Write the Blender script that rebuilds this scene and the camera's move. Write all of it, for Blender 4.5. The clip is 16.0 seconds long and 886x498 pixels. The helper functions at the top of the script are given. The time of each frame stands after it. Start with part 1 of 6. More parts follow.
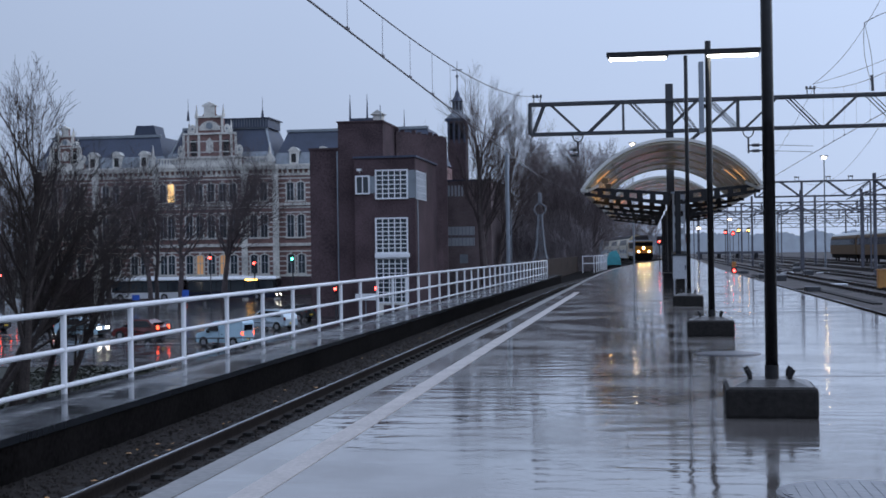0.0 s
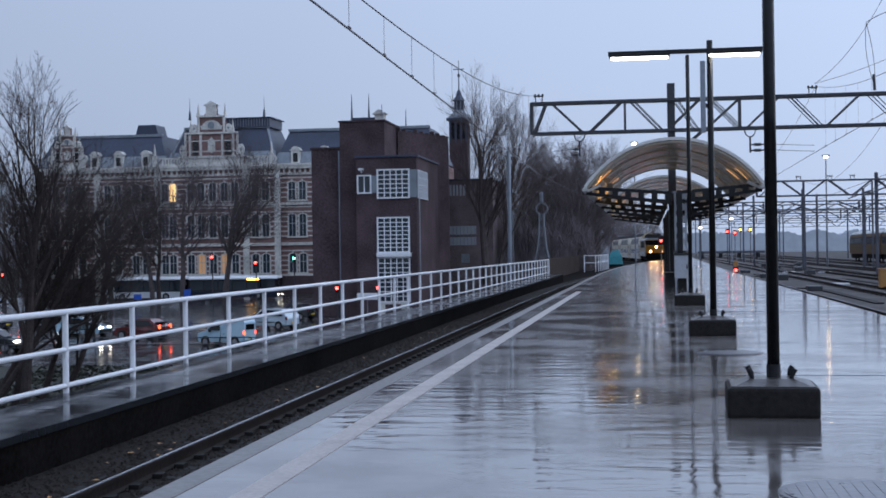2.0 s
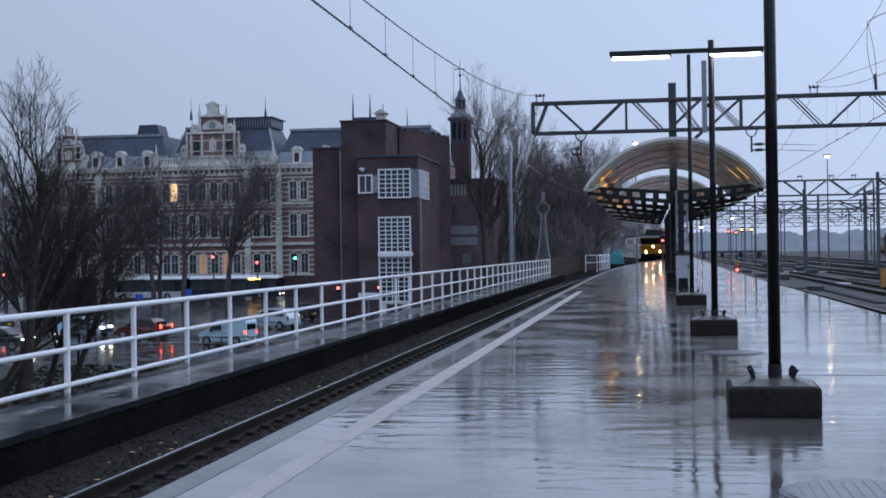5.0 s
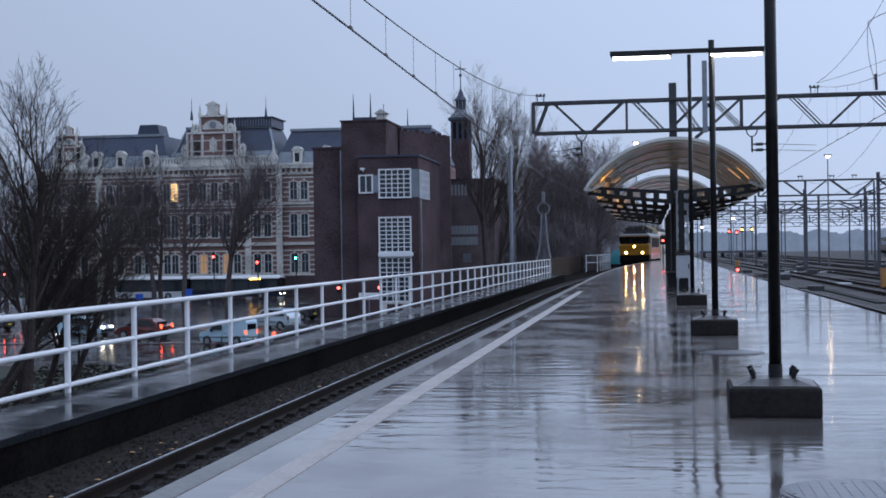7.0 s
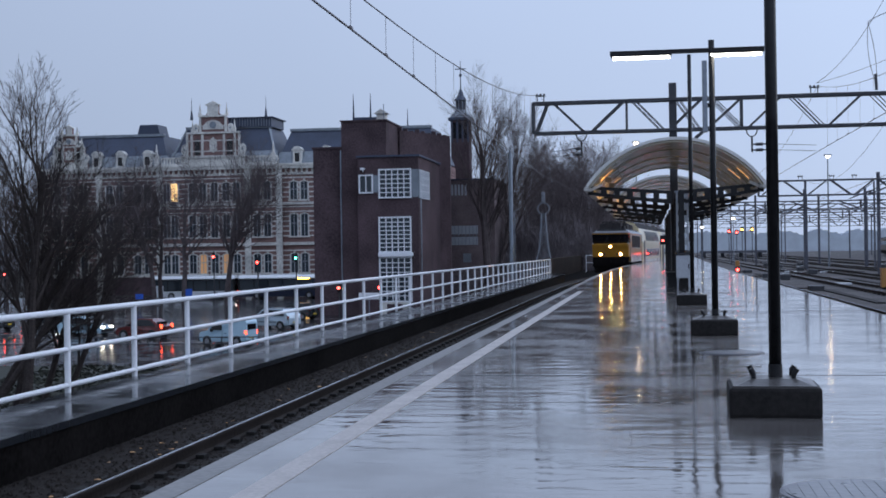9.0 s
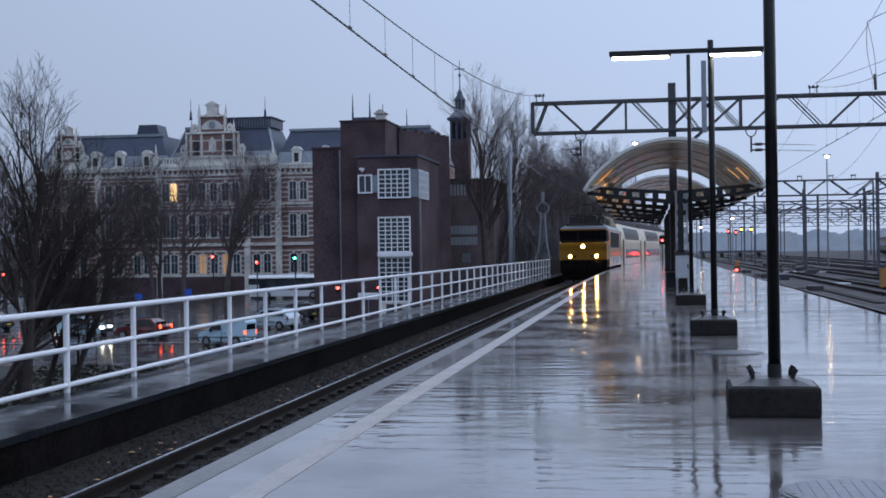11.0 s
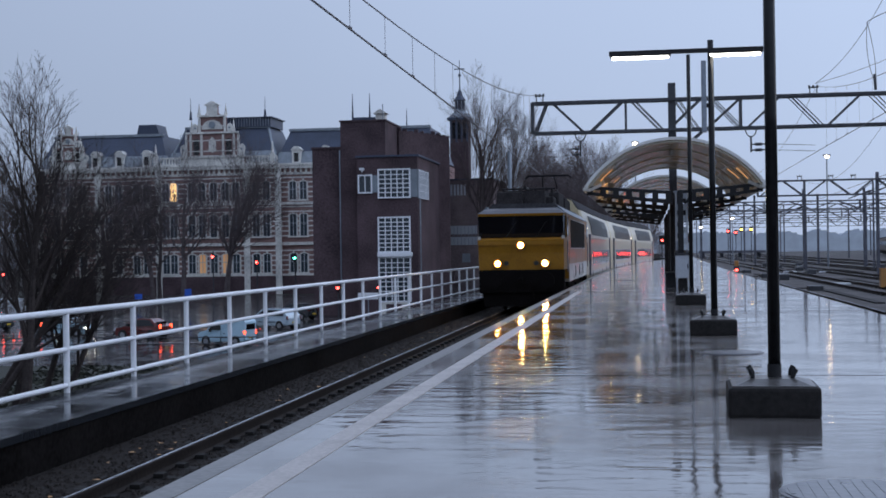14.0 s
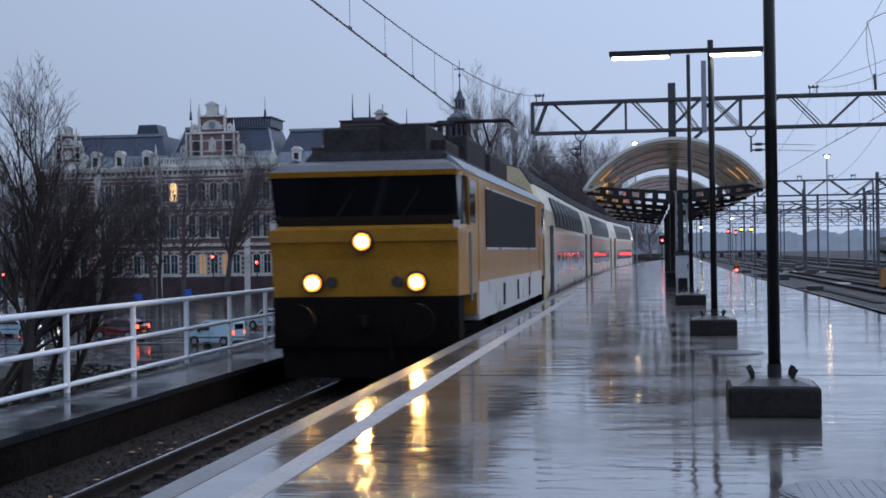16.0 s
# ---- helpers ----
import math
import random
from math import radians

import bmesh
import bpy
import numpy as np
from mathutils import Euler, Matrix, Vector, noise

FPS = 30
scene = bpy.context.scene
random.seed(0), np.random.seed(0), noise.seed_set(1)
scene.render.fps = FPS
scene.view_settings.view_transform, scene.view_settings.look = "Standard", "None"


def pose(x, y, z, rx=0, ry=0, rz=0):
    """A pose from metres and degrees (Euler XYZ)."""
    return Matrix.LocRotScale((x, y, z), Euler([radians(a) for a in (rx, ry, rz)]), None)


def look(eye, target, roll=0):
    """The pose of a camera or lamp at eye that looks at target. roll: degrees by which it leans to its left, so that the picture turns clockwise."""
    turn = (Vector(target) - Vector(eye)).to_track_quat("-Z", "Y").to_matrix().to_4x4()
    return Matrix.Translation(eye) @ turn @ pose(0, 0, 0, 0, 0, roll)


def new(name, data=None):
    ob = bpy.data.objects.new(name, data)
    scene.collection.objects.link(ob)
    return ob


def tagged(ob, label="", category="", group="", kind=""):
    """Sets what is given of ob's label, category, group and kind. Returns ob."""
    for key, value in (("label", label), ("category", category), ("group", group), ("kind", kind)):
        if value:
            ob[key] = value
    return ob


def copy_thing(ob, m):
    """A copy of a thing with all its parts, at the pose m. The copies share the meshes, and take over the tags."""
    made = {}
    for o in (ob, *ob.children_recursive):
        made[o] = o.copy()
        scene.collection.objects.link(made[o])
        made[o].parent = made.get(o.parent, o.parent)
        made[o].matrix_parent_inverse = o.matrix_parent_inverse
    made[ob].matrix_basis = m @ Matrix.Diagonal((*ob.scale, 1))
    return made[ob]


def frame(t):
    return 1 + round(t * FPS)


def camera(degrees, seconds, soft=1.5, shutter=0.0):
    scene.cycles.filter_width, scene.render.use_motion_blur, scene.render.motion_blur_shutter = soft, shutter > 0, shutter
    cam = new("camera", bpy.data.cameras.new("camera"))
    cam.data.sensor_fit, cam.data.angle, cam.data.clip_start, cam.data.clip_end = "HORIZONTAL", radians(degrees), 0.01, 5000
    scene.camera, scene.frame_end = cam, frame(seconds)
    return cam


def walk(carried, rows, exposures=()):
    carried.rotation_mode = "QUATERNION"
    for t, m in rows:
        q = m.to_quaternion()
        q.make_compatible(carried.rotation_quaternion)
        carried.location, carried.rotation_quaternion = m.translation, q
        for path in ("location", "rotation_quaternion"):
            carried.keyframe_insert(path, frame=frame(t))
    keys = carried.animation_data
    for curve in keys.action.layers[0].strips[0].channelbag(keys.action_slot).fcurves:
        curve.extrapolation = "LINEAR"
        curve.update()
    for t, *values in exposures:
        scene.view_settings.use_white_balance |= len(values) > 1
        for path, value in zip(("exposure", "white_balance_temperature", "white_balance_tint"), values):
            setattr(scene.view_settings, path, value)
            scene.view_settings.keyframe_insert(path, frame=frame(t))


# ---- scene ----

# ---------------- camera ----------------
cam = camera(36.2, 16.0, soft=1.7, shutter=0.5)
EYE = (0.0, 0.0, 1.22)


def aim(yaw, pitch):
    """Camera pose: yaw to the left of the platform's direction and pitch up, in degrees."""
    a, p = radians(yaw), radians(pitch)
    return look(EYE, (-100 * math.sin(a), 100 * math.cos(a), EYE[2] + 100 * math.tan(p)), -0.85)


walk(cam, [(0.0, aim(8.527, 0.155)), (1.0, aim(8.527, 0.140)), (1.6, aim(8.530, 0.145)), (2.0, aim(8.598, 0.130)),
           (2.5, aim(8.634, 0.120)), (4.0, aim(8.638, 0.120)), (6.5, aim(8.670, 0.119)), (9.0, aim(8.670, 0.119)),
           (11.5, aim(8.634, 0.119)), (16.0, aim(8.634, 0.119))], [(0.0, 0.04), (9.0, 0.03), (12.5, -0.02), (15.0, -0.11), (16.0, -0.03)])

# ---------------- sky and daylight ----------------
world = bpy.data.worlds.new("overcast_dusk")
scene.world = world
world.use_nodes = True
wt = world.node_tree
wt.nodes.clear()
w_out = wt.nodes.new("ShaderNodeOutputWorld")
w_bg = wt.nodes.new("ShaderNodeBackground")
w_sky = wt.nodes.new("ShaderNodeTexSky")
w_sky.sky_type, w_sky.sun_disc = "NISHITA", False
w_sky.sun_elevation, w_sky.sun_rotation = radians(8), radians(64)
w_bg2 = wt.nodes.new("ShaderNodeBackground")
w_add = wt.nodes.new("ShaderNodeAddShader")
w_tc = wt.nodes.new("ShaderNodeTexCoord")
w_sep = wt.nodes.new("ShaderNodeSeparateXYZ")
w_map = wt.nodes.new("ShaderNodeMapRange")
w_map.inputs[1].default_value, w_map.inputs[2].default_value = 0.0, 1.0
w_map.inputs[3].default_value, w_map.inputs[4].default_value = 0.0, 1.0
w_mix = wt.nodes.new("ShaderNodeMix")
w_mix.data_type = "RGBA"
w_mix.inputs[6].default_value = (0.378, 0.465, 0.648, 1)   # cloud low over the horizon
w_mix.inputs[7].default_value = (0.66, 0.80, 1.12, 1)   # cloud overhead
w_noise = wt.nodes.new("ShaderNodeTexNoise")
w_noise.inputs["Scale"].default_value = 2.2
w_noise.inputs["Detail"].default_value = 3
w_cl = wt.nodes.new("ShaderNodeMapRange")
w_cl.inputs[3].default_value, w_cl.inputs[4].default_value = 0.93, 1.07
wt.links.new(w_tc.outputs["Generated"], w_sep.inputs[0])
wt.links.new(w_sep.outputs[2], w_map.inputs[0])
wt.links.new(w_map.outputs[0], w_mix.inputs[0])
wt.links.new(w_tc.outputs["Generated"], w_noise.inputs["Vector"])
wt.links.new(w_noise.outputs[0], w_cl.inputs[0])
wt.links.new(w_mix.outputs[2], w_bg2.inputs[0])
# the cloud is brighter towards the low sun behind it
w_dot = wt.nodes.new("ShaderNodeVectorMath")
w_dot.operation = "DOT_PRODUCT"
w_dot.inputs[1].default_value = (0.95, 0.10, 0.15)
w_side = wt.nodes.new("ShaderNodeMath")
w_side.operation = "MULTIPLY_ADD"
w_side.inputs[1].default_value, w_side.inputs[2].default_value = 0.64, 1.10
w_mul = wt.nodes.new("ShaderNodeMath")
w_mul.operation = "MULTIPLY"
wt.links.new(w_tc.outputs["Generated"], w_dot.inputs[0])
wt.links.new(w_dot.outputs["Value"], w_side.inputs[0])
wt.links.new(w_side.outputs[0], w_mul.inputs[0])
wt.links.new(w_cl.outputs[0], w_mul.inputs[1])
wt.links.new(w_mul.outputs[0], w_bg2.inputs[1])
wt.links.new(w_sky.outputs[0], w_bg.inputs[0])
w_bg.inputs[1].default_value = 0.006
wt.links.new(w_bg.outputs[0], w_add.inputs[0])
wt.links.new(w_bg2.outputs[0], w_add.inputs[1])
wt.links.new(w_add.outputs[0], w_out.inputs[0])

sun = new("sun", bpy.data.lights.new("sun", "SUN"))
sun.data.energy, sun.data.angle, sun.data.color = 0.25, radians(40), (1.0, 0.97, 0.95)
sun.matrix_world = look((88, 42, 40), (0, 0, 0))


# ---------------- materials ----------------
def mat(name, col, rough=0.6, metal=0.0, var=0.18, scale=1.2, fine=18.0, bump=0.15, coat=0.0, tint=None, spec=0.5,
        emit=None, power=0.0, random_tone=0.0):
    """A surface with stains at a large scale, grain at a small one, and fine relief."""
    m = bpy.data.materials.new(name)
    m.use_nodes = True
    nt = m.node_tree
    b = nt.nodes["Principled BSDF"]
    tc = nt.nodes.new("ShaderNodeTexCoord")
    n1, n2 = nt.nodes.new("ShaderNodeTexNoise"), nt.nodes.new("ShaderNodeTexNoise")
    n1.inputs["Scale"].default_value, n1.inputs["Detail"].default_value = scale, 5
    n2.inputs["Scale"].default_value, n2.inputs["Detail"].default_value = fine, 3
    for n in (n1, n2):
        nt.links.new(tc.outputs["Object"], n.inputs["Vector"])
    add = nt.nodes.new("ShaderNodeMath")
    add.operation = "MULTIPLY_ADD"
    add.inputs[1].default_value = 0.5
    nt.links.new(n2.outputs[0], add.inputs[0])
    half = nt.nodes.new("ShaderNodeMath")
    half.operation = "MULTIPLY"
    half.inputs[1].default_value = 0.5
    nt.links.new(n1.outputs[0], half.inputs[0])
    nt.links.new(half.outputs[0], add.inputs[2])
    mr = nt.nodes.new("ShaderNodeMapRange")
    mr.inputs[1].default_value, mr.inputs[2].default_value = 0.3, 0.7
    nt.links.new(add.outputs[0], mr.inputs[0])
    mix = nt.nodes.new("ShaderNodeMix")
    mix.data_type = "RGBA"
    lo = tint or tuple(c * (1 - 2 * var) for c in col)
    hi = tuple(min(1, c * (1 + var)) for c in col)
    mix.inputs[6].default_value, mix.inputs[7].default_value = (*lo, 1), (*hi, 1)
    nt.links.new(mr.outputs[0], mix.inputs[0])
    colour = mix.outputs[2]
    if random_tone:
        oi = nt.nodes.new("ShaderNodeObjectInfo")
        rr = nt.nodes.new("ShaderNodeMapRange")
        rr.inputs[3].default_value, rr.inputs[4].default_value = 1 - random_tone, 1 + random_tone
        nt.links.new(oi.outputs["Random"], rr.inputs[0])
        hs = nt.nodes.new("ShaderNodeHueSaturation")
        nt.links.new(rr.outputs[0], hs.inputs["Value"])
        nt.links.new(colour, hs.inputs["Color"])
        colour = hs.outputs[0]
    nt.links.new(colour, b.inputs["Base Color"])
    rm = nt.nodes.new("ShaderNodeMapRange")
    rm.inputs[3].default_value, rm.inputs[4].default_value = max(0.02, rough - 0.12), min(1, rough + 0.12)
    nt.links.new(n1.outputs[0], rm.inputs[0])
    nt.links.new(rm.outputs[0], b.inputs["Roughness"])
    b.inputs["Metallic"].default_value = metal
    b.inputs["Specular IOR Level"].default_value = spec
    b.inputs["Coat Weight"].default_value = coat
    b.inputs["Coat Roughness"].default_value = 0.08
    if bump:
        bp = nt.nodes.new("ShaderNodeBump")
        bp.inputs["Strength"].default_value, bp.inputs["Distance"].default_value = bump, 0.02
        nt.links.new(n2.outputs[0], bp.inputs["Height"])
        nt.links.new(bp.outputs[0], b.inputs["Normal"])
    if emit:
        b.inputs["Emission Color"].default_value = (*emit, 1)
        b.inputs["Emission Strength"].default_value = power
    return m


def glow(name, col, power):
    m = bpy.data.materials.new(name)
    m.use_nodes = True
    b = m.node_tree.nodes["Principled BSDF"]
    b.inputs["Base Color"].default_value = (*[min(1, c) * 0.8 for c in col], 1)
    b.inputs["Emission Color"].default_value = (*col, 1)
    b.inputs["Emission Strength"].default_value = power
    return m


def glass(name, col=(0.02, 0.025, 0.03), rough=0.05, spec=0.5):
    m = bpy.data.materials.new(name)
    m.use_nodes = True
    nt = m.node_tree
    b = nt.nodes["Principled BSDF"]
    b.inputs["Base Color"].default_value = (*col, 1)
    b.inputs["Roughness"].default_value = rough
    b.inputs["IOR"].default_value = 1.5
    b.inputs["Specular IOR Level"].default_value = spec
    return m


def wet_floor(name, dry, wet, streak, coat=0.3, spec=0.5):
    """Wet concrete: a film of water with broken puddles, longer across the platform than along it."""
    m = bpy.data.materials.new(name)
    m.use_nodes = True
    nt = m.node_tree
    b = nt.nodes["Principled BSDF"]
    geo = nt.nodes.new("ShaderNodeNewGeometry")

    def noise_at(sx, sy, scale, detail):
        mp = nt.nodes.new("ShaderNodeMapping")
        mp.inputs["Scale"].default_value = (sx, sy, 1)
        n = nt.nodes.new("ShaderNodeTexNoise")
        n.inputs["Scale"].default_value, n.inputs["Detail"].default_value = scale, detail
        nt.links.new(geo.outputs["Position"], mp.inputs[0])
        nt.links.new(mp.outputs[0], n.inputs["Vector"])
        return n.outputs[0]

    puddle = noise_at(0.45, 0.5, 1.5, 6)
    tone = noise_at(1, 0.6, 0.45, 4)
    ripple = noise_at(*streak, 1.0, 2)
    grain = noise_at(1, 1, 40, 2)
    ramp = nt.nodes.new("ShaderNodeMapRange")
    ramp.inputs[1].default_value, ramp.inputs[2].default_value = 0.42, 0.60
    ramp.inputs[3].default_value, ramp.inputs[4].default_value = 0.045, 0.26
    nt.links.new(puddle, ramp.inputs[0])
    nt.links.new(ramp.outputs[0], b.inputs["Roughness"])
    mix = nt.nodes.new("ShaderNodeMix")
    mix.data_type = "RGBA"
    mix.inputs[6].default_value, mix.inputs[7].default_value = (*wet, 1), (*dry, 1)
    tr = nt.nodes.new("ShaderNodeMapRange")
    tr.inputs[1].default_value, tr.inputs[2].default_value = 0.35, 0.68
    nt.links.new(tone, tr.inputs[0])
    nt.links.new(tr.outputs[0], mix.inputs[0])
    nt.links.new(mix.outputs[2], b.inputs["Base Color"])
    b1, b2 = nt.nodes.new("ShaderNodeBump"), nt.nodes.new("ShaderNodeBump")
    b1.inputs["Strength"].default_value, b1.inputs["Distance"].default_value = 0.42, 0.012
    b2.inputs["Strength"].default_value, b2.inputs["Distance"].default_value = 0.06, 0.004
    nt.links.new(ripple, b1.inputs["Height"])
    nt.links.new(grain, b2.inputs["Height"])
    nt.links.new(b1.outputs[0], b2.inputs["Normal"])
    nt.links.new(b2.outputs[0], b.inputs["Normal"])
    b.inputs["IOR"].default_value = 1.42
    b.inputs["Specular IOR Level"].default_value = spec
    b.inputs["Coat Weight"].default_value = coat
    b.inputs["Coat Roughness"].default_value = 0.05
    nt.links.new(b1.outputs[0], b.inputs["Coat Normal"])
    return m


